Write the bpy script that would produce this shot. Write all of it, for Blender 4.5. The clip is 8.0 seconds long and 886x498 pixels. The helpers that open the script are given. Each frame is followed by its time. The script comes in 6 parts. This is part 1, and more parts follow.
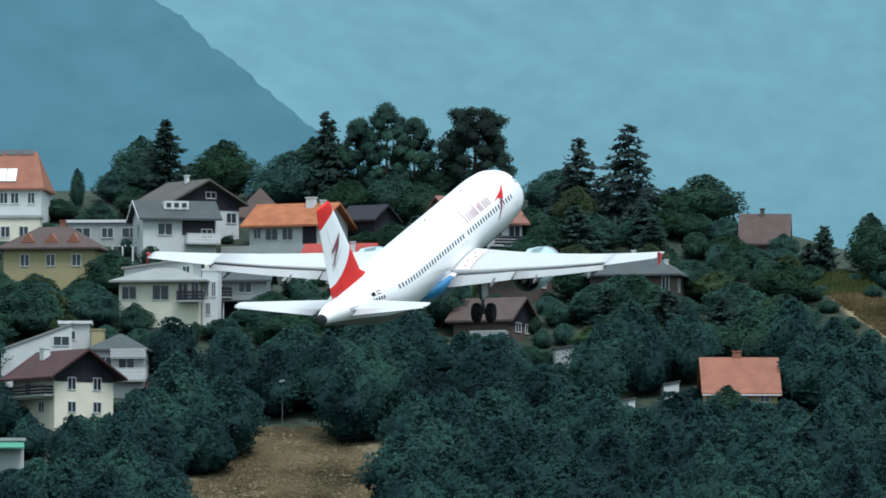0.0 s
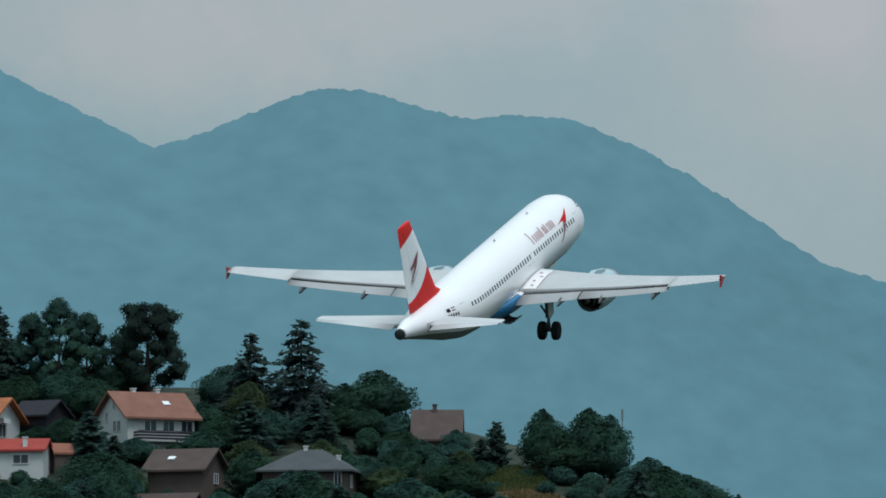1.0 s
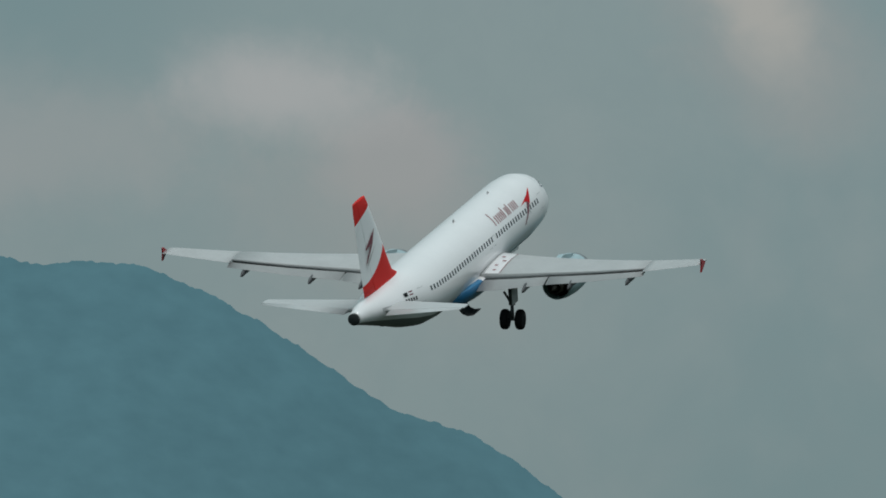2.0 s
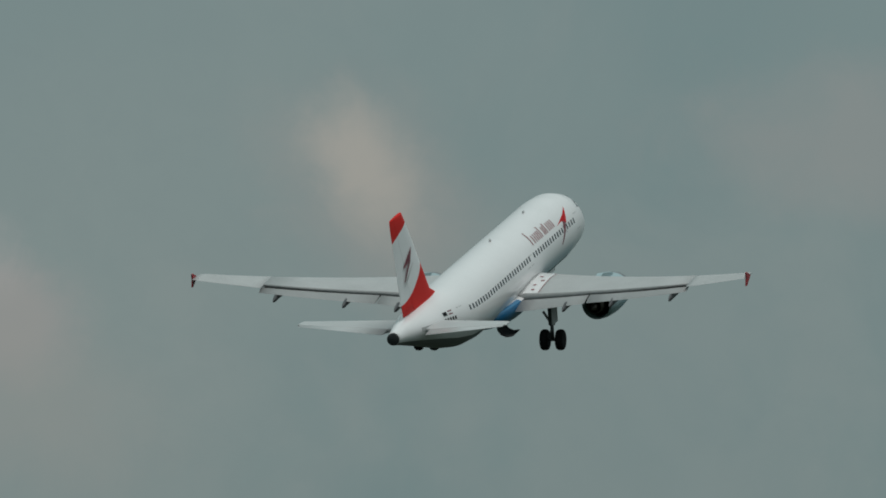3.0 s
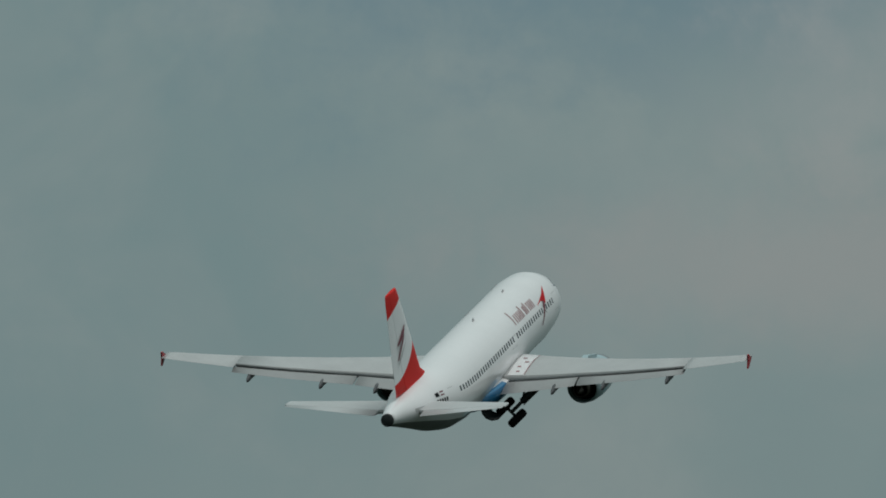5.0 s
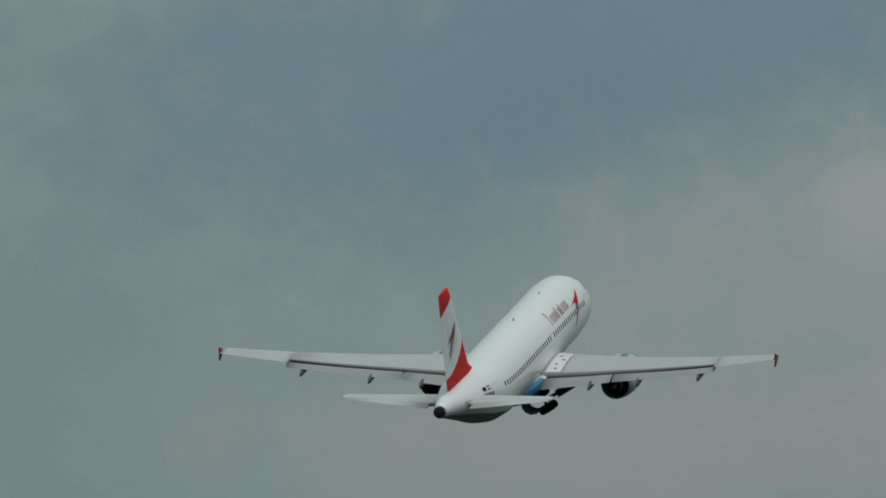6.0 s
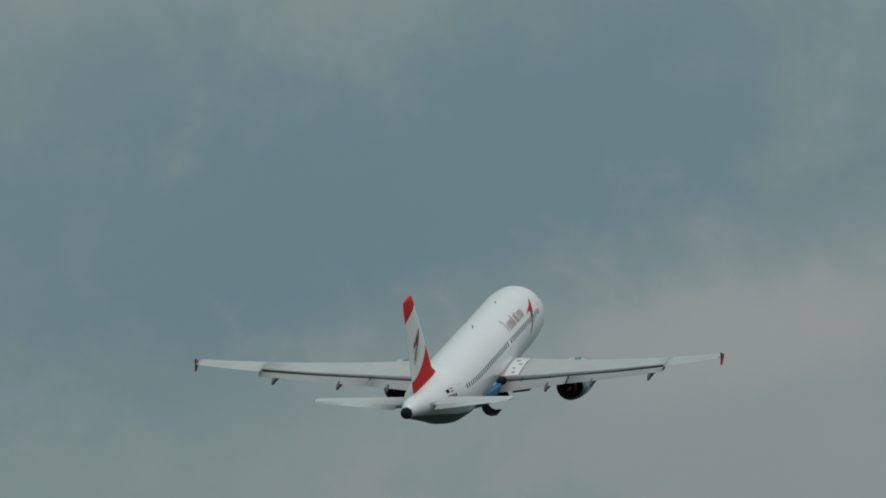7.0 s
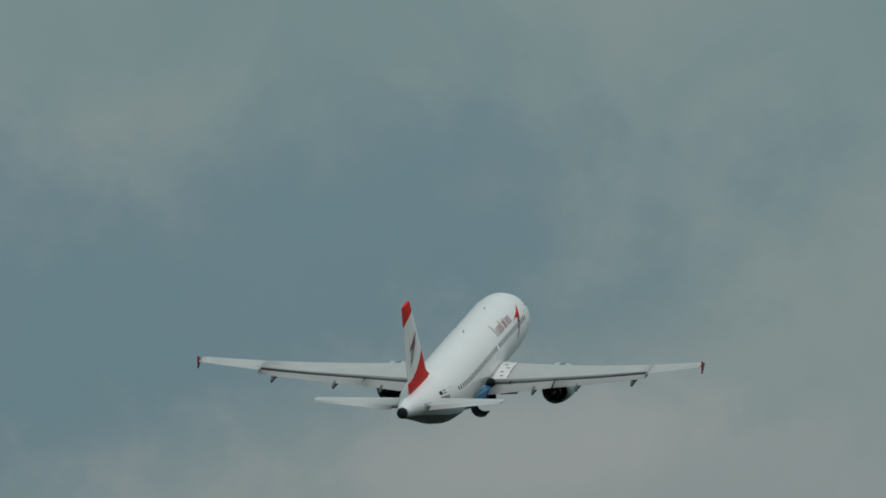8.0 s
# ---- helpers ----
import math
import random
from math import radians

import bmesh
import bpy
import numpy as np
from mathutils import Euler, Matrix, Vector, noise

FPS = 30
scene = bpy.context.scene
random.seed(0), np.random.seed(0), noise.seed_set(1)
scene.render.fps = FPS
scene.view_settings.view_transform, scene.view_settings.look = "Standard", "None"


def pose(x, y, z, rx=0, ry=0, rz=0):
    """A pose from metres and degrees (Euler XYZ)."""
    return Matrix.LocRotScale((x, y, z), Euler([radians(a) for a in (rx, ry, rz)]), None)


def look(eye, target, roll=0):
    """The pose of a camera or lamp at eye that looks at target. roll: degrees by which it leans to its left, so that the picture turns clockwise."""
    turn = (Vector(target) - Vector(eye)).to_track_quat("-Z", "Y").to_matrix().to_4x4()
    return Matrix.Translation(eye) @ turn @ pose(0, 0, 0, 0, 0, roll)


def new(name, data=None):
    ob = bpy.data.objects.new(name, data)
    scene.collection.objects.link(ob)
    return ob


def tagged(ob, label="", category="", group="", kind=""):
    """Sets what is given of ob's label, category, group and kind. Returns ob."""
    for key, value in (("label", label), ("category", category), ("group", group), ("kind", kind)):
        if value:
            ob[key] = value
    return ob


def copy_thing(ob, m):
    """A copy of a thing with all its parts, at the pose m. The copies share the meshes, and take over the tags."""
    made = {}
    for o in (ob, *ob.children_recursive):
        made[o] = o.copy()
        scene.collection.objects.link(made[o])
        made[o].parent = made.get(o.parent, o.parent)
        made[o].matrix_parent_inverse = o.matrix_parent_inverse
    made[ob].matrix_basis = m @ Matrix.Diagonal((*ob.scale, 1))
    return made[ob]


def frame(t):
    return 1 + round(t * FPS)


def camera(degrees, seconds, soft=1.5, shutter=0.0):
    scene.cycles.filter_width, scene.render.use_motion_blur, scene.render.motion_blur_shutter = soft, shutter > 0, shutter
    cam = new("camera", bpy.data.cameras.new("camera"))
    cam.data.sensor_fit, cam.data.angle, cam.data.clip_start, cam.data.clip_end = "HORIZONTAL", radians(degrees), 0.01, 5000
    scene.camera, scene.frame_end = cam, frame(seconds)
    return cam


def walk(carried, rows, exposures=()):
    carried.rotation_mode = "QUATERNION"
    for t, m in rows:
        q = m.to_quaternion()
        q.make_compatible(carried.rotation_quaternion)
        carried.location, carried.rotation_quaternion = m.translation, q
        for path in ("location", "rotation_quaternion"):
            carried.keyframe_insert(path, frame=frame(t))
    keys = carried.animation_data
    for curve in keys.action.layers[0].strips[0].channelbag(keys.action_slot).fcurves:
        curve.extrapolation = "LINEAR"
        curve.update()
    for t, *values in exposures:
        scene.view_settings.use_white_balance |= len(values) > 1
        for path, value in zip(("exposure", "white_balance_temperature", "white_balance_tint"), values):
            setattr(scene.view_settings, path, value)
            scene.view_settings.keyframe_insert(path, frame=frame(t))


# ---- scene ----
cam = camera(3.6, 8.0, soft=1.75)

# the operator stands still on the plain and pans after the aircraft: seconds, yaw, pitch
EYE = (0.0, 0.0, 1.7)
PAN = [(0.0, 0.0, 3.3), (0.2, -0.234, 3.442), (0.3, -0.356, 3.582), (0.4, -0.394, 3.659), (0.6, -0.586, 3.842), (0.7, -0.731, 3.898),
       (0.8, -0.965, 3.968), (1.0, -1.334, 4.095), (1.2, -1.588, 4.228), (1.5, -2.012, 4.393), (1.7, -2.47, 4.487), (2.8, -4.354, 5.267),
       (3.0, -4.699, 5.342), (3.5, -5.503, 5.748), (4.0, -6.123, 6.345), (4.5, -6.835, 6.828), (4.7, -7.088, 7.023), (5.8, -8.167, 7.907),
       (6.0, -8.328, 8.045), (6.5, -8.81, 8.366), (7.0, -9.361, 8.665), (7.5, -9.867, 8.918), (8.0, -10.257, 9.147)]
walk(cam, [(t, pose(*EYE, 90 + pitch, 0, yaw)) for t, yaw, pitch in PAN],
     exposures=[(0.0, 1.36, 5980, 13), (0.3, 1.23, 6020, 13), (0.6, 0.98, 6020, 13), (1.0, 0.66, 6030, 12), (1.5, 0.32, 6100, 11), (1.8, 0.18, 6200, 9), (2.8, -0.08, 6500, 8), (4.7, -0.1, 6500, 8), (5.8, -0.12, 6500, 8), (8.0, -0.12, 6500, 8)])


# ---------------------------------------------------------------- light
def overcast_world():
    w = bpy.data.worlds.new("overcast_sky")
    scene.world = w
    w.use_nodes = True
    n, l = w.node_tree.nodes, w.node_tree.links
    n.clear()

    def node(kind, **sets):
        a = n.new(kind)
        for k, v in sets.items():
            a.inputs[k].default_value = v
        return a

    def op(what, a, b, c=None):
        m = n.new("ShaderNodeMath")
        m.operation = what
        for k, v in enumerate((a, b, c)):
            if v is None:
                continue
            if isinstance(v, (int, float)):
                m.inputs[k].default_value = v
            else:
                l.new(v, m.inputs[k])
        return m.outputs[0]

    def blend(f, a, b):
        m = n.new("ShaderNodeMix")
        m.data_type = "RGBA"
        for k, v in ((0, f), (6, a), (7, b)):
            if isinstance(v, (int, float)):
                m.inputs[k].default_value = v
            elif isinstance(v, tuple):
                m.inputs[k].default_value = (*v, 1)
            else:
                l.new(v, m.inputs[k])
        return m.outputs[2]

    co = n.new("ShaderNodeTexCoord").outputs["Generated"]
    sep = n.new("ShaderNodeSeparateXYZ")
    l.new(co, sep.inputs[0])
    x, y, z = sep.outputs
    # bearing and height above the horizon in degrees, as seen by the operator
    bearing = op("MULTIPLY", op("ARCTAN2", x, y), 57.2958)
    height = op("MULTIPLY", op("ARCSINE", z, 0), 57.2958)

    def cloudy(scale, detail, rough, warp):
        a = n.new("ShaderNodeTexNoise")
        a.inputs["Scale"].default_value = scale
        a.inputs["Detail"].default_value = detail
        a.inputs["Roughness"].default_value = rough
        a.inputs["Distortion"].default_value = warp
        l.new(co, a.inputs["Vector"])
        return a.outputs["Fac"]

    def ramp(v, lo, hi):
        m = n.new("ShaderNodeMapRange")
        m.interpolation_type = "SMOOTHSTEP"
        m.inputs["From Min"].default_value, m.inputs["From Max"].default_value = lo, hi
        l.new(v, m.inputs["Value"])
        return m.outputs[0]

    big, mid, fine = cloudy(17, 3, 0.5, 0.2), cloudy(46, 5, 0.55, 0.4), cloudy(170, 4, 0.6, 0.3)
    col = blend(ramp(big, 0.34, 0.68), (0.162, 0.232, 0.236), (0.214, 0.266, 0.262))
    col = blend(op("MULTIPLY", ramp(mid, 0.42, 0.7), 0.5), col, (0.248, 0.284, 0.277))
    col = blend(op("MULTIPLY", ramp(cloudy(330, 5, 0.65, 0.4), 0.38, 0.66), 0.16), col, (0.185, 0.235, 0.238))
    # blue-grey gap higher up, pale warm cumulus and the brighter bank under it
    wob = op("MULTIPLY", op("SUBTRACT", mid, 0.5), 1.9)
    wob2 = op("ADD", op("MULTIPLY", op("SUBTRACT", fine, 0.5), 1.5), op("MULTIPLY", op("SUBTRACT", cloudy(420, 4, 0.6, 0.2), 0.5), 0.5))
    edge = op("ADD", wob, wob2)

    def puff(b0, h0, rb, rh, soft, colour, strength, colnow, tilt=0.0):
        db = op("SUBTRACT", bearing, b0)
        dh = op("SUBTRACT", op("SUBTRACT", height, h0), op("MULTIPLY", db, tilt))
        d = op("SQRT", op("ADD", op("POWER", op("DIVIDE", db, rb), 2), op("POWER", op("DIVIDE", dh, rh), 2)), 0)
        d = op("ADD", d, op("MULTIPLY", edge, 0.75))
        m = n.new("ShaderNodeMapRange")
        m.interpolation_type = "SMOOTHSTEP"
        m.inputs["From Min"].default_value, m.inputs["From Max"].default_value = 1.0 + soft, 1.0 - soft
        l.new(d, m.inputs["Value"])
        return blend(op("MULTIPLY", m.outputs[0], strength), colnow, colour)

    for b0, h0, rb, rh, soft, colour, strength, tilt in CLOUDS:
        col = puff(b0, h0, rb, rh, soft, colour, strength, col, tilt)
    # overcast sky: the zenith is about three times as bright as the horizon
    lift = op("MULTIPLY_ADD", op("MAXIMUM", z, 0), ZENITH, 1.0 - ZENITH * 0.1)
    up = n.new("ShaderNodeVectorMath")
    up.operation = "SCALE"
    l.new(col, up.inputs[0])
    l.new(op("MAXIMUM", lift, 0.9), up.inputs["Scale"])
    sky = n.new("ShaderNodeTexSky")
    sky.sky_type, sky.sun_disc = "NISHITA", False
    sky.sun_elevation, sky.sun_rotation = radians(SUN_HEIGHT), radians(SUN_BEARING)
    b1, b2, add = n.new("ShaderNodeBackground"), n.new("ShaderNodeBackground"), n.new("ShaderNodeAddShader")
    l.new(up.outputs[0], b1.inputs["Color"])
    l.new(sky.outputs[0], b2.inputs["Color"])
    b1.inputs["Strength"].default_value = 0.95
    b2.inputs["Strength"].default_value = 0.004
    l.new(b1.outputs[0], add.inputs[0])
    l.new(b2.outputs[0], add.inputs[1])
    out = n.new("ShaderNodeOutputWorld")
    l.new(add.outputs[0], out.inputs["Surface"])


SUN_HEIGHT, SUN_BEARING = 66.0, 152.0
ZENITH = 1.7
PALE, BLUE, GREY = (0.29, 0.295, 0.285), (0.122, 0.194, 0.226), (0.258, 0.286, 0.281)
# bearing, height, half width, half height, softness, colour, strength, tilt
CLOUDS = [
    (9.1, 8.88, 2.3, 0.68, 0.6, BLUE, 0.85, 0.16),
    (11.0, 7.95, 1.9, 0.70, 0.45, GREY, 0.8, 0.0),
    (7.9, 9.35, 0.8, 0.36, 0.6, BLUE, 0.5, 0.0),
    (10.7, 8.33, 0.75, 0.20, 0.6, (0.305, 0.32, 0.31), 0.55, 0.2),
    (9.7, 7.25, 1.9, 0.30, 0.7, (0.29, 0.28, 0.27), 0.5, 0.0),
    (4.47, 5.52, 0.36, 0.33, 0.8, (0.29, 0.285, 0.27), 0.6, -0.4),
    (4.38, 5.67, 0.18, 0.20, 0.8, (0.39, 0.365, 0.325), 0.7, -0.5),
    (2.9, 5.03, 0.26, 0.2, 0.7, (0.34, 0.31, 0.30), 0.6, 0.0),
    (6.6, 5.75, 0.75, 0.26, 0.7, (0.285, 0.28, 0.27), 0.5, 0.0),
    (2.4, 5.34, 0.36, 0.17, 0.7, (0.40, 0.38, 0.365), 0.65, -0.08),
    (1.2, 5.1, 0.8, 0.25, 0.7, PALE, 0.6, 0.0),
    (0.2, 4.95, 0.8, 0.28, 0.7, (0.30, 0.295, 0.275), 0.6, 0.0),
    (2.9, 4.75, 0.6, 0.3, 0.8, (0.28, 0.285, 0.27), 0.5, -0.3),
]
overcast_world()
sun = new("sun", bpy.data.lights.new("sun", "SUN"))
sun.data.energy, sun.data.angle, sun.data.color = 1.4, radians(24), (1.0, 0.975, 0.95)
sun.matrix_world = look((0, 0, 0), (-math.sin(radians(SUN_BEARING)) * math.cos(radians(SUN_HEIGHT)),
                                    -math.cos(radians(SUN_BEARING)) * math.cos(radians(SUN_HEIGHT)), -math.sin(radians(SUN_HEIGHT))))


# ---------------------------------------------------------------- materials
def material(name, colour, rough=0.7, metal=0.0, spread=0.12, grain=3.0, fine=24.0, bump=0.15, hue=0.0, glow=None, coat=0.0):
    """A surface with stains at one scale and grain at another; hue: how far single objects differ."""
    m = bpy.data.materials.new(name)
    m.use_nodes = True
    n, l = m.node_tree.nodes, m.node_tree.links
    b = n["Principled BSDF"]
    b.inputs["Roughness"].default_value, b.inputs["Metallic"].default_value = rough, metal
    b.inputs["Coat Weight"].default_value = coat
    b.inputs["Specular IOR Level"].default_value = 0.5 if rough < 0.7 else 0.15
    co = n.new("ShaderNodeTexCoord").outputs["Object"]

    def tex(scale, detail):
        a = n.new("ShaderNodeTexNoise")
        a.inputs["Scale"].default_value, a.inputs["Detail"].default_value = scale, detail
        l.new(co, a.inputs["Vector"])
        return a.outputs["Fac"]

    stain, small = tex(grain, 4), tex(fine, 3)
    add = n.new("ShaderNodeMath")
    add.operation = "MULTIPLY_ADD"
    l.new(small, add.inputs[0])
    add.inputs[1].default_value = 0.5
    half = n.new("ShaderNodeMath")
    half.operation = "MULTIPLY"
    half.inputs[1].default_value = 0.75
    l.new(stain, half.inputs[0])
    l.new(half.outputs[0], add.inputs[2])
    r = n.new("ShaderNodeMapRange")
    r.inputs["From Min"].default_value, r.inputs["From Max"].default_value = 0.35, 0.9
    r.inputs["To Min"].default_value, r.inputs["To Max"].default_value = 1 - spread * 1.3, 1 + spread
    l.new(add.outputs[0], r.inputs["Value"])
    value = r.outputs[0]
    hsv = n.new("ShaderNodeHueSaturation")
    hsv.inputs["Color"].default_value = (*colour, 1)
    l.new(value, hsv.inputs["Value"])
    if hue:
        info = n.new("ShaderNodeObjectInfo")
        h = n.new("ShaderNodeMapRange")
        h.inputs["To Min"].default_value, h.inputs["To Max"].default_value = 0.5 - hue, 0.5 + hue
        l.new(info.outputs["Random"], h.inputs["Value"])
        l.new(h.outputs[0], hsv.inputs["Hue"])
    l.new(hsv.outputs[0], b.inputs["Base Color"])
    if bump:
        u = n.new("ShaderNodeBump")
        u.inputs["Strength"].default_value, u.inputs["Distance"].default_value = bump, 0.03
        l.new(small, u.inputs["Height"])
        l.new(u.outputs[0], b.inputs["Normal"])
    if glow:
        b.inputs["Emission Color"].default_value = (*glow[0], 1)
        b.inputs["Emission Strength"].default_value = glow[1]
    return m


def leaf_material(name, colour, vary=0.22, hue=0.02):
    m = bpy.data.materials.new(name)
    m.use_nodes = True
    n, l = m.node_tree.nodes, m.node_tree.links
    b = n["Principled BSDF"]
    b.inputs["Roughness"].default_value = 0.65
    b.inputs["Specular IOR Level"].default_value = 0.05
    geo, info = n.new("ShaderNodeNewGeometry"), n.new("ShaderNodeObjectInfo")
    co = n.new("ShaderNodeTexCoord")
    noi = n.new("ShaderNodeTexNoise")
    noi.inputs["Scale"].default_value = 0.13
    l.new(co.outputs["Object"], noi.inputs["Vector"])
    hsv = n.new("ShaderNodeHueSaturation")
    hsv.inputs["Color"].default_value = (*colour, 1)
    v = n.new("ShaderNodeMapRange")
    v.inputs["To Min"].default_value, v.inputs["To Max"].default_value = 1 - vary, 1 + vary
    l.new(geo.outputs["Random Per Island"], v.inputs["Value"])
    v2 = n.new("ShaderNodeMapRange")
    v2.inputs["From Min"].default_value, v2.inputs["From Max"].default_value = 0.3, 0.7
    v2.inputs["To Min"].default_value, v2.inputs["To Max"].default_value = 0.5, 1.6
    l.new(noi.outputs["Fac"], v2.inputs["Value"])
    v3 = n.new("ShaderNodeMapRange")
    v3.inputs["To Min"].default_value, v3.inputs["To Max"].default_value = 0.72, 1.3
    l.new(info.outputs["Random"], v3.inputs["Value"])
    p, p2 = n.new("ShaderNodeMath"), n.new("ShaderNodeMath")
    p.operation = p2.operation = "MULTIPLY"
    l.new(v.outputs[0], p.inputs[0]), l.new(v2.outputs[0], p.inputs[1])
    l.new(p.outputs[0], p2.inputs[0]), l.new(v3.outputs[0], p2.inputs[1])
    l.new(p2.outputs[0], hsv.inputs["Value"])
    h = n.new("ShaderNodeMapRange")
    h.inputs["To Min"].default_value, h.inputs["To Max"].default_value = 0.5 - hue, 0.5 + hue
    l.new(info.outputs["Random"], h.inputs["Value"])
    patch, both_hues = n.new("ShaderNodeMapRange"), n.new("ShaderNodeMath")
    patch.inputs["From Min"].default_value, patch.inputs["From Max"].default_value = 0.3, 0.7
    patch.inputs["To Min"].default_value, patch.inputs["To Max"].default_value = hue, -hue
    l.new(noi.outputs["Fac"], patch.inputs["Value"])
    l.new(h.outputs[0], both_hues.inputs[0]), l.new(patch.outputs[0], both_hues.inputs[1])
    l.new(both_hues.outputs[0], hsv.inputs["Hue"])
    l.new(hsv.outputs[0], b.inputs["Base Color"])
    through_leaf, both = n.new("ShaderNodeBsdfTranslucent"), n.new("ShaderNodeMixShader")
    l.new(hsv.outputs[0], through_leaf.inputs["Color"])
    both.inputs[0].default_value = 0.52
    l.new(b.outputs[0], both.inputs[1])
    l.new(through_leaf.outputs[0], both.inputs[2])
    l.new(both.outputs[0], n["Material Output"].inputs["Surface"])
    return m


M_WHITE = material("plaster_white", (0.50, 0.51, 0.505), 0.85, spread=0.10, grain=0.6, fine=9)
M_CREAM = material("plaster_cream", (0.64, 0.605, 0.49), 0.85, spread=0.10, grain=0.6, fine=9)
M_YELLOW = material("plaster_yellow", (0.33, 0.285, 0.16), 0.85, spread=0.10, grain=0.6, fine=9)
M_GREYWALL = material("plaster_grey", (0.33, 0.345, 0.34), 0.85, spread=0.12, grain=0.5, fine=9)
M_BRICK = material("plaster_brown", (0.10, 0.074, 0.068), 0.85, spread=0.15, grain=0.6, fine=9)
M_ORANGE = material("roof_orange", (0.30, 0.108, 0.050), 0.8, spread=0.3, grain=0.8, fine=7, bump=0.5)
M_TERRA = material("roof_terracotta", (0.23, 0.098, 0.066), 0.8, spread=0.2, grain=0.7, fine=7, bump=0.5)
M_TERRABROWN = material("roof_faded_terracotta", (0.19, 0.092, 0.068), 0.8, spread=0.2, grain=0.7, fine=7, bump=0.5)
M_BROWNROOF = material("roof_brown", (0.076, 0.055, 0.050), 0.8, spread=0.2, grain=0.7, fine=7, bump=0.5)
M_REDBROWN = material("roof_red_brown", (0.062, 0.032, 0.033), 0.8, spread=0.2, grain=0.7, fine=7, bump=0.5)
M_REDROOF = material("roof_red", (0.28, 0.045, 0.035), 0.7, spread=0.15, grain=0.7, fine=7, bump=0.3)
M_GREYROOF = material("roof_slate", (0.060, 0.068, 0.072), 0.75, spread=0.18, grain=0.6, fine=7, bump=0.4)
M_BROWNGREY = material("roof_grey_brown", (0.082, 0.074, 0.068), 0.8, spread=0.2, grain=0.7, fine=7, bump=0.4)
M_TIMBER = material("timber_dark", (0.024, 0.023, 0.030), 0.75, spread=0.3, grain=2, fine=14, bump=0.3)
M_PALEROOF = material("roof_pale_metal", (0.22, 0.225, 0.22), 0.75, spread=0.12, grain=0.6, fine=7, bump=0.2)
M_TRIM = material("trim_white", (0.55, 0.56, 0.56), 0.6, spread=0.05)
M_PANE = material("window_glass", (0.03, 0.04, 0.05), 0.12, spread=0.1, bump=0)
M_BARK = material("bark", (0.06, 0.045, 0.035), 0.9, spread=0.3, grain=4, fine=18, bump=0.6)
M_METAL = material("galvanised_metal", (0.22, 0.23, 0.24), 0.5, 0.5, spread=0.1)
M_SOLAR = material("roof_glazing", (0.70, 0.72, 0.72), 0.25, spread=0.06)
M_GREEN = material("awning_green", (0.05, 0.22, 0.14), 0.6, spread=0.1)
M_LEAF = leaf_material("leaves_broad", (0.036, 0.082, 0.060), 0.10, 0.035)
# darker tone of the broad leaves, used only for the lower wood
M_WOOD = leaf_material("leaves_broad_darker", (0.0225, 0.054, 0.0435), 0.10, 0.045)
M_LEAFLIGHT = leaf_material("leaves_light", (0.062, 0.100, 0.050), 0.10, 0.03)
M_STRAW = leaf_material("dry_grass", (0.21, 0.172, 0.105), 0.15, 0.004)
M_GRASS = leaf_material("rough_grass", (0.082, 0.104, 0.040), 0.25)
M_BANK = leaf_material("dry_bank_grass", (0.165, 0.130, 0.065), 0.25)
M_NEEDLE = leaf_material("needles_dark", (0.038, 0.070, 0.058), 0.08)
M_NEEDLEGREY = leaf_material("needles_grey", (0.038, 0.060, 0.054), 0.1)


# ---------------------------------------------------------------- mesh helpers
def mesh_part(name, verts, faces, mat, parent=None, label="", smooth=False, normals=None):
    if normals is None:                      # keep only the corners that faces use
        used = sorted({i for q in faces for i in q})
        place = {old: k for k, old in enumerate(used)}
        verts, faces = [verts[i] for i in used], [[place[i] for i in q] for q in faces]
    me = bpy.data.meshes.new(name)
    me.from_pydata([tuple(map(float, v)) for v in verts], [], [tuple(map(int, f)) for f in faces])
    me.materials.append(mat)
    if smooth or normals is not None:
        me.polygons.foreach_set("use_smooth", [True] * len(me.polygons))
    me.update()
    if normals is not None:
        me.normals_split_custom_set_from_vertices([tuple(map(float, q)) for q in normals])
    ob = new(name, me)
    if parent:
        ob.parent = parent
    if label:
        ob["label"] = label
    return ob


def part(name, bm, mat, parent, label="", smooth=False):
    bmesh.ops.recalc_face_normals(bm, faces=bm.faces)
    me = bpy.data.meshes.new(name)
    bm.to_mesh(me)
    bm.free()
    me.materials.append(mat)
    if smooth:
        me.polygons.foreach_set("use_smooth", [True] * len(me.polygons))
    ob = new(name, me)
    ob.parent = parent
    if label:
        ob["label"] = label
    return ob


def add_box(bm, x0, x1, y0, y1, z0, z1, bevel=0.0):
    g = bmesh.ops.create_cube(bm, size=1)
    for v in g["verts"]:
        v.co = Vector(((x0 + x1) / 2 + v.co.x * (x1 - x0), (y0 + y1) / 2 + v.co.y * (y1 - y0), (z0 + z1) / 2 + v.co.z * (z1 - z0)))
    if bevel:
        es = list({e for v in g["verts"] for e in v.link_edges})
        bmesh.ops.bevel(bm, geom=es, offset=bevel, segments=1, affect="EDGES")
    return bm


def box(name, x0, x1, y0, y1, z0, z1, mat, parent, label="", bevel=0.0):
    return part(name, add_box(bmesh.new(), x0, x1, y0, y1, z0, z1, bevel), mat, parent, label)


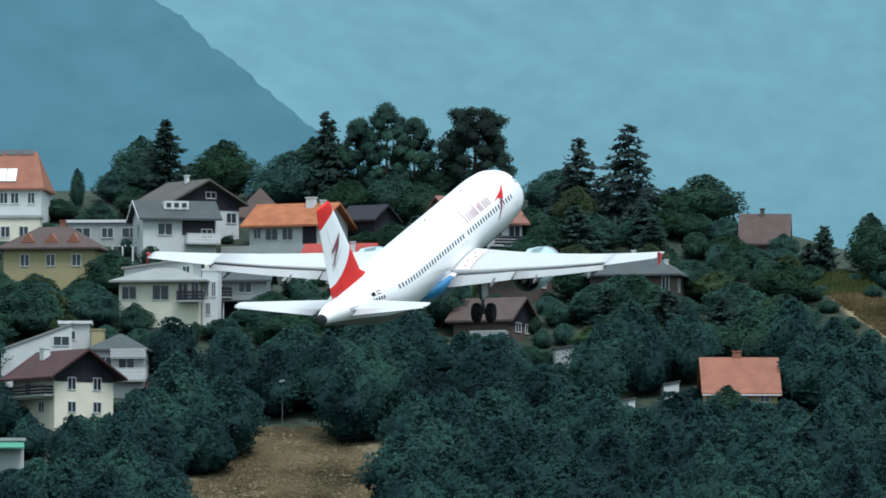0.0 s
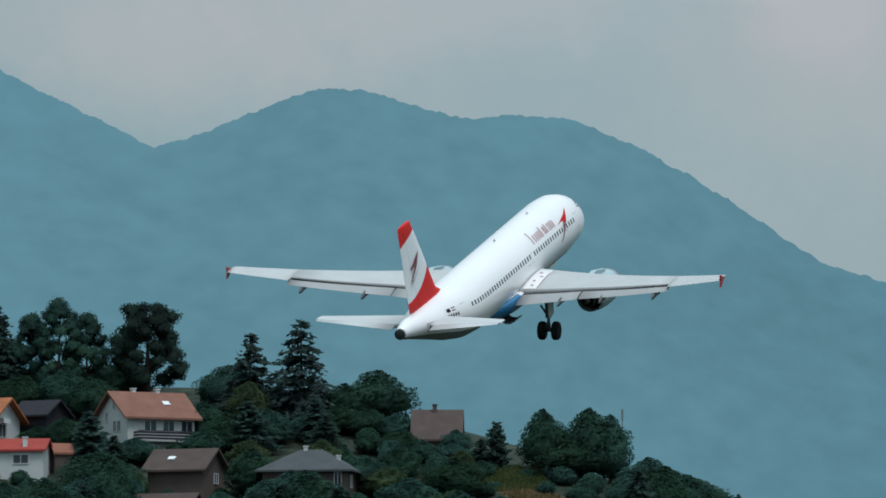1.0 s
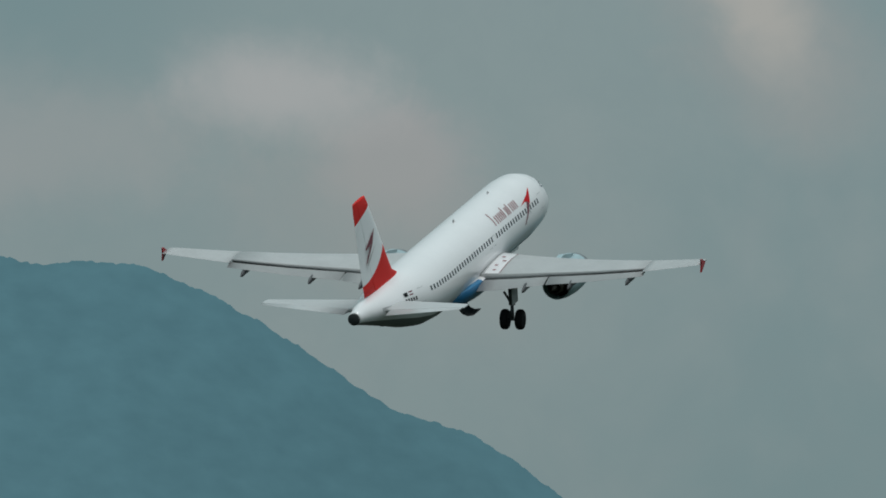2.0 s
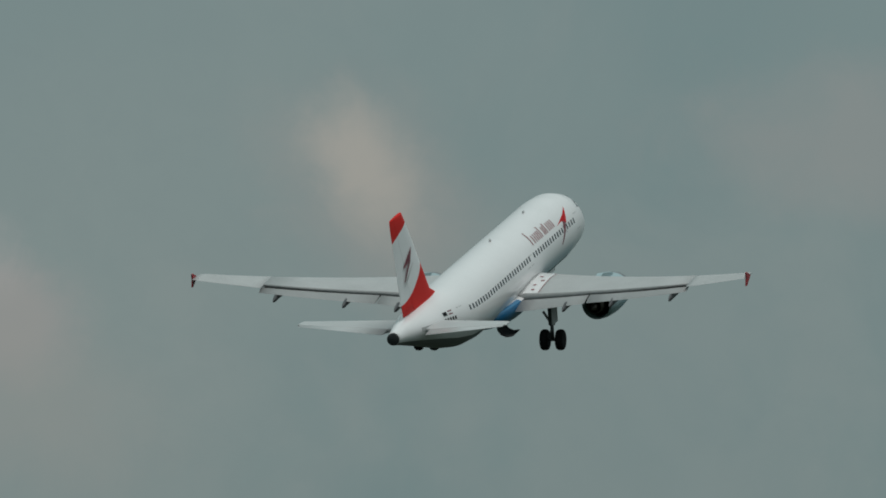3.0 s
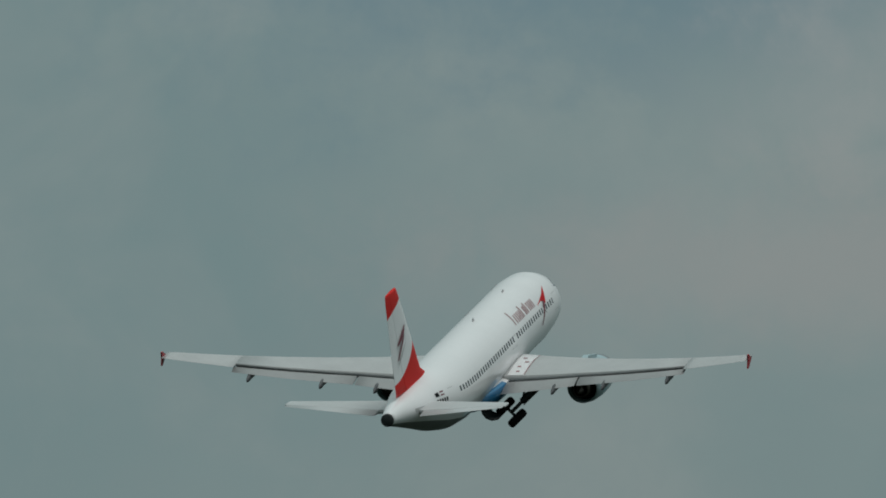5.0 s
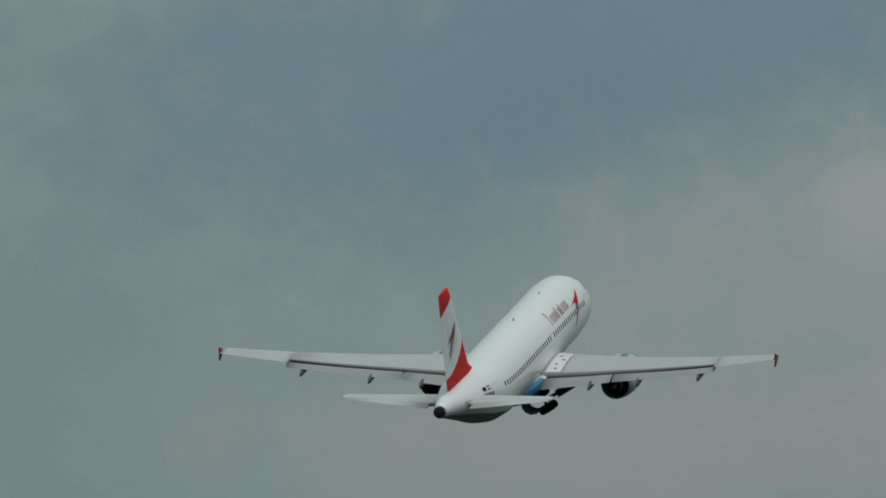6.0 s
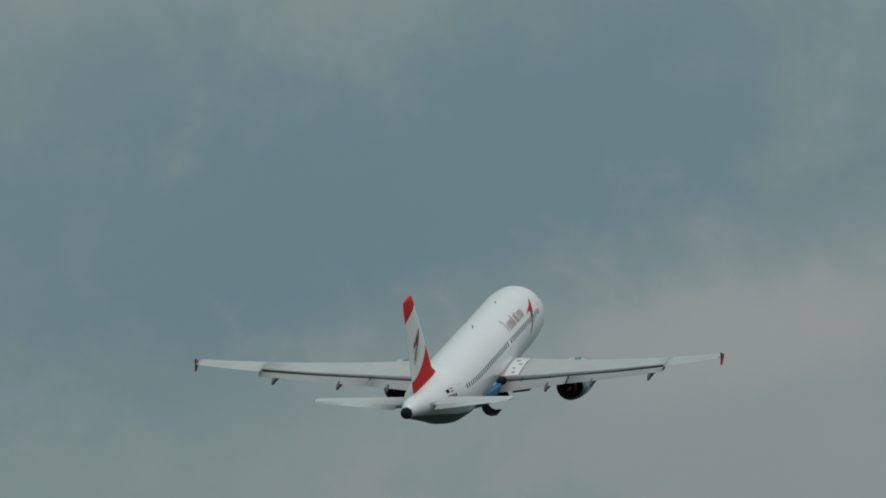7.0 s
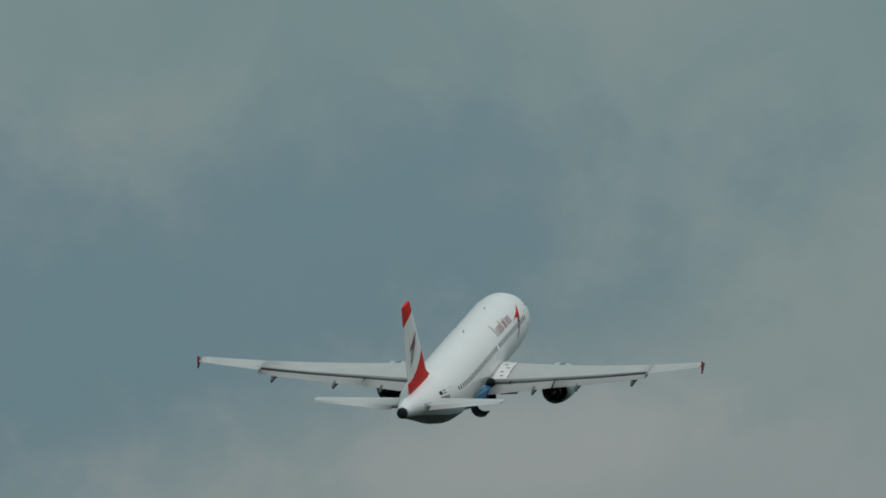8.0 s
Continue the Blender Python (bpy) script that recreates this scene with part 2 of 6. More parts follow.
def prism(bm, outline, a, b, axis):
    """A flat outline drawn out from a to b along an axis (0 x, 1 y, 2 z)."""
    def at(p, w):
        q = list(p)
        q.insert(axis, w)
        return bm.verts.new(q)
    lo, hi = [at(p, a) for p in outline], [at(p, b) for p in outline]
    k = len(outline)
    bm.faces.new(lo)
    bm.faces.new(hi[::-1])
    for i in range(k):
        bm.faces.new((lo[i], hi[i], hi[(i + 1) % k], lo[(i + 1) % k]))
    return bm


def loft(rings, close=True, cap=True):
    """Vertices and faces of a skin over rings of equal length."""
    n = len(rings[0])
    verts = [p for r in rings for p in r]
    faces = []
    for i in range(len(rings) - 1):
        for j in range(n if close else n - 1):
            a, b = i * n + j, i * n + (j + 1) % n
            faces.append((a, b, b + n, a + n))
    if cap:
        faces.append(tuple(range(n))[::-1])
        faces.append(tuple(range((len(rings) - 1) * n, len(rings) * n)))
    return verts, faces


# ---------------------------------------------------------------- land
HILL_X = [-900, -400, -120, 15, 37, 49, 67, 90, 150, 280, 900]
HILL_Z = [20, 70, 99, 98, 93, 88, 80.5, 70, 40, 1, 0]


def ground_z(x, y):
    """Height of the land: a plain, and the hill with the village on it."""
    crest = float(np.interp(x, HILL_X, HILL_Z))
    slope = (y - 1250) * 0.33
    back = (1950 - y) * 0.33
    k = 2.2
    z = -k * math.log(math.exp(-max(min(slope, 300), -60) / k) + math.exp(-crest / k) + math.exp(-max(min(back, 300), -60) / k))
    z = max(z, 0.0)
    if z > 1:
        z += min(1, z / 20) * 0.5 * noise.noise((x * 0.07, y * 0.07, 0.3))
    return z


def ground():
    def steps(lo, hi, fine_lo, fine_hi, fine_step, coarse):
        a = list(np.linspace(lo, fine_lo, coarse)) + list(np.arange(fine_lo + fine_step, fine_hi, fine_step)) + list(np.linspace(fine_hi, hi, coarse))
        return a
    xs, ys = steps(-4200, 4200, -130, 150, 2.0, 30), steps(-3000, 3500, 1240, 1600, 2.0, 30)
    verts = [(x, y, ground_z(x, y)) for y in ys for x in xs]
    n = len(xs)
    faces = [(j * n + i, j * n + i + 1, (j + 1) * n + i + 1, (j + 1) * n + i) for j in range(len(ys) - 1) for i in range(n - 1)]
    m = material("meadow_ground", (0.028, 0.038, 0.027), 0.95, spread=0.3, grain=0.05, fine=0.9, bump=0.4)
    nn, l = m.node_tree.nodes, m.node_tree.links
    bsdf = nn["Principled BSDF"]
    base = bsdf.inputs["Base Color"].links[0].from_socket
    geo = nn.new("ShaderNodeNewGeometry")
    noi = nn.new("ShaderNodeTexNoise")
    noi.inputs["Scale"].default_value, noi.inputs["Detail"].default_value = 0.16, 4
    l.new(geo.outputs["Position"], noi.inputs["Vector"])
    # sun-dried hay fields and yellow-green rough grass
    for cx, cy, rx, ry, turn, colour in ((-15.2, 1434, 11.0, 18.0, 0, (0.17, 0.14, 0.085)), (47.9, 1492, 2.9, 20, 20, (0.19, 0.145, 0.085)),
                                         (41.0, 1508, 4.2, 3.6, 20, (0.075, 0.092, 0.026)), (57.5, 1476, 2.5, 8, 16, (0.11, 0.09, 0.05))):
        mp = nn.new("ShaderNodeMapping")
        mp.vector_type = "TEXTURE"
        mp.inputs["Location"].default_value = (cx, cy, 0)
        mp.inputs["Rotation"].default_value = (0, 0, radians(turn))
        mp.inputs["Scale"].default_value = (rx, ry, 1e6)
        l.new(geo.outputs["Position"], mp.inputs["Vector"])
        ln = nn.new("ShaderNodeVectorMath")
        ln.operation = "LENGTH"
        l.new(mp.outputs[0], ln.inputs[0])
        ad = nn.new("ShaderNodeMath")
        ad.operation = "MULTIPLY_ADD"
        l.new(noi.outputs["Fac"], ad.inputs[0])
        ad.inputs[1].default_value = 1.0
        l.new(ln.outputs["Value"], ad.inputs[2])
        mr = nn.new("ShaderNodeMapRange")
        mr.inputs["From Min"].default_value, mr.inputs["From Max"].default_value = 1.65, 1.35
        l.new(ad.outputs[0], mr.inputs["Value"])
        mx = nn.new("ShaderNodeMix")
        mx.data_type = "RGBA"
        l.new(mr.outputs[0], mx.inputs[0])
        l.new(base, mx.inputs[6])
        mx.inputs[7].default_value = (*colour, 1)
        base = mx.outputs[2]
    tuft = nn.new("ShaderNodeTexNoise")
    tuft.inputs["Scale"].default_value, tuft.inputs["Detail"].default_value = 0.7, 5
    l.new(geo.outputs["Position"], tuft.inputs["Vector"])
    amount = nn.new("ShaderNodeMapRange")
    amount.inputs["From Min"].default_value, amount.inputs["From Max"].default_value = 0.3, 0.7
    amount.inputs["To Min"].default_value, amount.inputs["To Max"].default_value = 0.45, 1.4
    l.new(tuft.outputs["Fac"], amount.inputs["Value"])
    mottled = nn.new("ShaderNodeHueSaturation")
    l.new(base, mottled.inputs["Color"])
    l.new(amount.outputs[0], mottled.inputs["Value"])
    l.new(mottled.outputs[0], bsdf.inputs["Base Color"])
    tagged(mesh_part("ground", verts, faces, m, smooth=True), "grassy valley floor rising into a village hillside with dry hay fields", "ground", kind="structure")


ground()

# skyline of the far range: bearing in degrees, height in degrees
RIDGE_B = [-9, -4, -1.6, -0.6, -0.457, -0.27, 0.155, 0.39, 0.6, 0.8, 1.0, 1.23, 1.4, 1.57, 1.85, 2.1, 2.33, 2.6, 2.9, 3.19, 3.4, 3.8, 4.4, 5.5, 7, 9, 14]
RIDGE_H = [5.2, 5.9, 5.3, 4.9, 4.83, 4.74, 4.525, 4.6, 4.69, 4.765, 4.76, 4.7, 4.645, 4.66, 4.64, 4.54, 4.42, 4.24, 4.045, 3.96, 3.83, 3.52, 3.0, 2.2, 1.6, 1.2, 0.8]


def mountain(name, label, far, near, knots_b, knots_h, colour, haze_glow, seed, rough):
    bs = np.concatenate([np.linspace(-30, knots_b[0] - 0.2, 30), np.arange(knots_b[0], knots_b[-1], 0.012), np.linspace(knots_b[-1] + 0.2, 30, 30)])
    rings = []
    rows = np.concatenate([np.linspace(0, 0.9, 26), np.linspace(0.92, 1.0, 8)])
    for s in rows:
        d = near + (far - near) * s
        r = []
        for b in bs:
            top = far * math.tan(radians(float(np.interp(b, knots_b, knots_h))))
            jag = rough * (0.5 * noise.noise((b * 9, seed, 0)) + 0.45 * noise.noise((b * 26, seed, 4)) + 0.3 * abs(noise.noise((b * 70, seed, 8))) + 0.25 * noise.noise((b * 160, seed, 2)))
            z = (top + jag * max(0.0, (s - 0.93) / 0.07) ** 2) * (s ** 0.85)
            z += (1 - s) * s * 110 * noise.noise((b * 0.9, s * 2.2, seed)) + s * (1 - s) * 9 * noise.noise((b * 3, s * 5, seed + 3))
            d2 = d + (1 - s) * 60 * noise.noise((b * 0.7, s * 2, seed + 9))
            r.append((d2 * math.sin(radians(b)), d2 * math.cos(radians(b)), max(z, -5)))
        rings.append(r)
    for s, drop in ((1.02, 0.8), (1.045, 0.3), (1.06, 0.0)):
        rings.append([(x / math.hypot(x, y) * far * s, y / math.hypot(x, y) * far * s, z * drop) for x, y, z in rings[len(rows) - 1]])
    verts, faces = loft(rings, close=False, cap=False)
    m = bpy.data.materials.new(name)
    m.use_nodes = True
    n, l = m.node_tree.nodes, m.node_tree.links
    b = n["Principled BSDF"]
    b.inputs["Roughness"].default_value = 1.0
    b.inputs["Specular IOR Level"].default_value = 0.0
    geo = n.new("ShaderNodeNewGeometry")
    n1, n2 = n.new("ShaderNodeTexNoise"), n.new("ShaderNodeTexNoise")
    n1.inputs["Scale"].default_value, n1.inputs["Detail"].default_value = 0.006, 4
    n2.inputs["Scale"].default_value, n2.inputs["Detail"].default_value = 0.08, 5
    even = n.new("ShaderNodeVectorMath")
    even.operation = "MULTIPLY"
    even.inputs[1].default_value = (1.0, 0.02, 1.25)
    l.new(geo.outputs["Position"], even.inputs[0])
    for k in (n1, n2):
        l.new(even.outputs[0], k.inputs["Vector"])
    mr = n.new("ShaderNodeMapRange")
    mr.inputs["From Min"].default_value, mr.inputs["From Max"].default_value = 0.3, 0.7
    mr.inputs["To Min"].default_value, mr.inputs["To Max"].default_value = 0.6, 1.4
    l.new(n2.outputs["Fac"], mr.inputs["Value"])
    mr2 = n.new("ShaderNodeMapRange")
    mr2.inputs["From Min"].default_value, mr2.inputs["From Max"].default_value = 0.35, 0.65
    mr2.inputs["To Min"].default_value, mr2.inputs["To Max"].default_value = 0.94, 1.06
    l.new(n1.outputs["Fac"], mr2.inputs["Value"])
    hs = n.new("ShaderNodeHueSaturation")
    hs.inputs["Color"].default_value = (*colour, 1)
    l.new(mr.outputs[0], hs.inputs["Value"])
    l.new(hs.outputs[0], b.inputs["Base Color"])
    # haze as painted glow: light scattered by kilometres of moist air before the range
    b.inputs["Emission Color"].default_value = (*haze_glow, 1)
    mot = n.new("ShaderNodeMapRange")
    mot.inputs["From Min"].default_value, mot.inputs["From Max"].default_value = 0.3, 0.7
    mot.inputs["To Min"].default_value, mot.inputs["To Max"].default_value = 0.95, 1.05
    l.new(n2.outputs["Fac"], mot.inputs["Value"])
    # the painted haze glow is raised slightly towards the left
    axis, haze_ramp, thick = n.new("ShaderNodeSeparateXYZ"), n.new("ShaderNodeMapRange"), n.new("ShaderNodeMath")
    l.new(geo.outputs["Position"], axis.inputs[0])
    l.new(axis.outputs[0], haze_ramp.inputs["Value"])
    haze_ramp.inputs["From Min"].default_value, haze_ramp.inputs["From Max"].default_value = -60, 170
    haze_ramp.inputs["To Min"].default_value, haze_ramp.inputs["To Max"].default_value = 1.07, 0.96
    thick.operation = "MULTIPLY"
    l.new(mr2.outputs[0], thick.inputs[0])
    l.new(haze_ramp.outputs[0], thick.inputs[1])
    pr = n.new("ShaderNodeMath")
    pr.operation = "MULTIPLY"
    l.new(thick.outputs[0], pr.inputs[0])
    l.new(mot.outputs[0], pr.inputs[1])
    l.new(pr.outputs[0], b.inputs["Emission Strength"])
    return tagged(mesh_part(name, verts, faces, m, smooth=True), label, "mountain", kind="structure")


mountain("backdrop_range", "forested mountain range behind the village, blue haze painted in as glow", 4650, 3300, RIDGE_B, RIDGE_H,
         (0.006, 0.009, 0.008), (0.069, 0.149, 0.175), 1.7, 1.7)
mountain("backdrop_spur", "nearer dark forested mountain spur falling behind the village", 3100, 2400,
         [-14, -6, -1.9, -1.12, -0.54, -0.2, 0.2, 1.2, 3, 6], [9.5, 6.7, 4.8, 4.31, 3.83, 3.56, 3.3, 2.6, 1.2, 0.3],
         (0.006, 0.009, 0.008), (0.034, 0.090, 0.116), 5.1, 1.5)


# ---------------------------------------------------------------- aircraft
M_SKIN = material("aircraft_white", (0.80, 0.78, 0.785), 0.32, spread=0.035, grain=0.5, fine=6, bump=0.0, coat=0.4)
# belly grey set dark enough to carry the shade under fuselage and tailplane
M_BELLY = material("belly_grey_shade", (0.135, 0.138, 0.142), 0.45, spread=0.08, grain=0.6, fine=6, bump=0.0)
M_WING = material("wing_grey", (0.43, 0.43, 0.43), 0.42, spread=0.08, grain=0.7, fine=6, bump=0.0)
M_FLAP = material("flap_pale_grey", (0.30, 0.30, 0.30), 0.45, spread=0.06, grain=0.8, fine=6, bump=0.0)
# near black for marks and the duct; in the flap slot it paints shade
M_BLACK = material("black_paint_and_shade", (0.015, 0.015, 0.017), 0.95, spread=0.2)
M_RED = material("livery_red", (0.50, 0.012, 0.018), 0.72, spread=0.05, bump=0.0)
M_DARKRED = material("livery_dark_red", (0.16, 0.012, 0.03), 0.4, spread=0.05, bump=0.0)
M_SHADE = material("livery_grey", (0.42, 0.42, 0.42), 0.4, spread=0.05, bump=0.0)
M_TITLE = material("title_grey_red", (0.27, 0.07, 0.08), 0.4, spread=0.05, bump=0.0)
# fairings coloured dark to hold the shadow below the wing
M_FAIRING = material("fairing_shade_grey", (0.07, 0.07, 0.075), 0.5, spread=0.08, bump=0.0)
M_TIPRED = material("tip_red", (0.36, 0.012, 0.02), 0.5, spread=0.05, bump=0.0)
M_BLUE = material("livery_blue", (0.009, 0.15, 0.33), 0.35, spread=0.06, bump=0.0, coat=0.3)
M_ICE = material("nacelle_ice_blue", (0.33, 0.44, 0.47), 0.35, spread=0.05, bump=0.0, coat=0.3)
M_TAILPLANE = material("tailplane_grey_white", (0.47, 0.478, 0.48), 0.4, spread=0.05, grain=0.7, fine=6, bump=0.0)
M_EXHAUST = material("exhaust_metal", (0.10, 0.085, 0.075), 0.5, 0.7, spread=0.2, grain=3, bump=0.0)
M_RUBBER = material("tyre_rubber", (0.012, 0.012, 0.013), 0.8, spread=0.2, bump=0.1)
M_GEAR = material("gear_steel", (0.10, 0.105, 0.11), 0.5, 0.3, spread=0.2)
M_BAY = material("bay_dark_green_grey", (0.05, 0.054, 0.056), 0.8, spread=0.2)
M_CABIN = material("cabin_window_dark", (0.035, 0.04, 0.05), 0.15, spread=0.1, bump=0.0)

NOSE = 18.0     # the origin of the aircraft lies this far behind its nose
ST_S = [-0.8, -0.68, -0.45, 0.0, 0.8, 1.8, 3.0, 4.8, 24.0, 26.5, 29.0, 31.5, 34.0, 36.0, 37.2, 37.5]
ST_Z = [-0.55, -0.54, -0.5, -0.42, -0.28, -0.1, 0.0, 0.0, 0.0, 0.12, 0.38, 0.72, 1.0, 1.2, 1.28, 1.3]
ST_W = [0.04, 0.38, 0.74, 1.10, 1.48, 1.75, 1.90, 1.975, 1.975, 1.95, 1.75, 1.42, 1.0, 0.62, 0.40, 0.36]
ST_H = [0.04, 0.35, 0.68, 1.02, 1.45, 1.77, 1.95, 2.07, 2.07, 1.95, 1.68, 1.33, 0.95, 0.63, 0.42, 0.38]


def skin(s, turn, out=0.0):
    """A point of the fuselage: metres behind the nose, degrees round it (0 is the left side, 90 the crown, 180 the right side)."""
    a = radians(turn)
    return (NOSE - s, (np.interp(s, ST_S, ST_W) + out) * math.cos(a), np.interp(s, ST_S, ST_Z) + (np.interp(s, ST_S, ST_H) + out) * math.sin(a))


def decal(name, quads, mat, parent, label="", out=0.012, cuts=4):
    """Thin shapes lying on the fuselage; each is four corners (metres behind nose, degrees)."""
    verts, faces = [], []
    for a, b, c, d in quads:
        k = len(verts)
        for i in range(cuts + 1):
            u = i / cuts
            for p, q in ((a, d), (b, c)):
                verts.append(skin(p[0] + (q[0] - p[0]) * u, p[1] + (q[1] - p[1]) * u, out))
        for i in range(cuts):
            faces.append((k + 2 * i, k + 2 * i + 1, k + 2 * i + 3, k + 2 * i + 2))
    return mesh_part(name, verts, faces, mat, parent, label)


def foil(chord, thick, droop=0.0, n=14, part_of=(0.0, 1.0)):
    """A wing section, or the stretch of it between two shares of its chord: (distance behind the leading edge, height) all round."""
    up, low = [], []
    for i in range(n + 1):
        c = part_of[0] + (part_of[1] - part_of[0]) * (0.5 - 0.5 * math.cos(math.pi * i / n))
        t = thick * 5 * (0.2969 * math.sqrt(c) - 0.126 * c - 0.3516 * c * c + 0.2843 * c ** 3 - 0.1036 * c ** 4) + 0.0008
        camber = 0.06 * thick * 4 * c * (1 - c)
        up.append((c * chord, (camber + t) * chord - droop * c * chord))
        low.append((c * chord, (camber - t) * chord - droop * c * chord))
    return up[::-1] + (low[1:] if part_of[0] == 0 else low)


def wing_z(y):
    e = (y - 2) / 15
    return -1.15 + 1.34 * e + 0.9 * max(e, 0) ** 2


def wing_le(y):
    return 11.5 + (y - 2) * 0.573


def wing_te(y):
    return 18.75 + (y - 2) * 0.05 if y < 6.4 else 18.97 + (y - 6.4) * 0.262


def span_loft(stations, side, part_of=(0.0, 1.0)):
    """stations: span, leading edge behind the nose, chord, height, thickness, droop."""
    rings = []
    for y, le, chord, z, thick, droop in stations:
        rings.append([(NOSE - le - a, side * y, z + b) for a, b in foil(chord, thick, droop, part_of=part_of)])
    return loft(rings)


def flat_foil(stations, part_of=(0.0, 1.0)):
    """An upright surface: height, leading edge behind the nose, chord, thickness."""
    rings = []
    for z, le, chord, thick in stations:
        rings.append([(NOSE - le - a, b, z) for a, b in foil(chord, thick, part_of=part_of)])
    return loft(rings)


def tube(profile, cx, cy, cz, n=28, axis=0):
    """A turned body: profile of (along, radius); along runs backwards for axis 0."""
    rings = []
    for a, r in profile:
        ring = []
        for i in range(n):
            w = 2 * math.pi * i / n
            if axis == 0:
                ring.append((cx - a, cy + r * math.cos(w), cz + r * math.sin(w)))
            elif axis == 1:
                ring.append((cx + r * math.cos(w), cy + a, cz + r * math.sin(w)))
            else:
                ring.append((cx + r * math.cos(w), cy + r * math.sin(w), cz + a))
        rings.append(ring)
    return loft(rings, cap=True)


def rod(bm, a, b, r, n=10):
    a, b = Vector(a), Vector(b)
    d = b - a
    q = d.to_track_quat("Z", "Y").to_matrix().to_4x4()
    bmesh.ops.create_cone(bm, segments=n, radius1=r, radius2=r, depth=d.length, cap_ends=True, matrix=Matrix.Translation((a + b) / 2) @ q)
    return bm


def fin_paint():
    """White fin with a red sweep rising from its foot and a red tip, cut by slanting edges."""
    m = material("fin_livery", (0.80, 0.81, 0.82), 0.72, spread=0.03, grain=0.5, bump=0.0)
    n, l = m.node_tree.nodes, m.node_tree.links
    b = n["Principled BSDF"]
    base = b.inputs["Base Color"].links[0].from_socket
    sep = n.new("ShaderNodeSeparateXYZ")
    l.new(n.new("ShaderNodeTexCoord").outputs["Object"], sep.inputs[0])

    def op(what, a, c, d=None):
        q = n.new("ShaderNodeMath")
        q.operation = what
        for k, v in enumerate((a, c, d)):
            if v is None:
                continue
            if isinstance(v, (int, float)):
                q.inputs[k].default_value = v
            else:
                l.new(v, q.inputs[k])
        return q.outputs[0]

    x, z = sep.outputs[0], sep.outputs[2]
    ahead = op("ADD", x, 17.4)                                     # metres ahead of the trailing edge's foot
    low = op("LESS_THAN", z, op("MULTIPLY_ADD", op("MULTIPLY", ahead, ahead), 0.11, 2.75))
    high = op("GREATER_THAN", z, op("MULTIPLY_ADD", op("ADD", x, 18.6), 0.28, 6.6))
    mx = n.new("ShaderNodeMix")
    mx.data_type = "RGBA"
    l.new(op("MAXIMUM", low, high), mx.inputs[0])
    l.new(base, mx.inputs[6])
    mx.inputs[7].default_value = (0.64, 0.026, 0.022, 1)
    l.new(mx.outputs[2], b.inputs["Base Color"])
    return m


def build_gear(parent, side):
    """Main landing gear leg, its hinge at the origin; swings inwards."""
    leg = new("main_gear")
    leg.parent = parent
    leg["label"] = "dark steel main landing gear with twin tyres"
    bm = bmesh.new()
    rod(bm, (0, 0, 0.1), (0, 0, -1.25), 0.2, 14)
    rod(bm, (0, 0, -1.2), (0, 0, -2.1), 0.105, 14)
    rod(bm, (0, -0.52, -2.15), (0, 0.52, -2.15), 0.09)
    part("oleo_strut", bm, M_GEAR, leg, smooth=True)
    bm = bmesh.new()
    rod(bm, (0.0, side * -0.05, -1.15), (0.05, side * -0.5, -0.45), 0.075)
    rod(bm, (0.0, 0.0, -1.0), (0.75, 0, 0.05), 0.06)
    part("side_stay", bm, M_GEAR, leg)
    bm = bmesh.new()
    rod(bm, (-0.12, 0, -1.2), (-0.34, 0, -1.6), 0.045)
    rod(bm, (-0.34, 0, -1.6), (-0.1, 0, -2.02), 0.045)
    part("torque_link", bm, M_GEAR, leg)
    for o in (-0.47, 0.47):
        tyre_profile = [(-0.22, 0.30), (-0.24, 0.44), (-0.21, 0.55), (-0.13, 0.61), (0, 0.625), (0.13, 0.61), (0.21, 0.55), (0.24, 0.44), (0.22, 0.30)]
        v, f = tube(tyre_profile, 0, o, -2.15, 26, 1)
        wheel = mesh_part("tyre", v, f, M_RUBBER, leg, "black rubber tyre", smooth=True)
        v, f = tube([(-0.19, 0.05), (-0.17, 0.29), (0.17, 0.29), (0.19, 0.05)], 0, o, -2.15, 18, 1)
        mesh_part("rim", [(p[0], p[1] * 1.0, p[2]) for p in v], f, M_METAL, wheel)
    bm = add_box(bmesh.new(), -0.62, 0.55, side * 0.2 - 0.03, side * 0.2 + 0.03, -1.15, 0.0, 0.02)
    part("leg_door", bm, M_WING, leg, "pale grey gear leg door")
    return leg


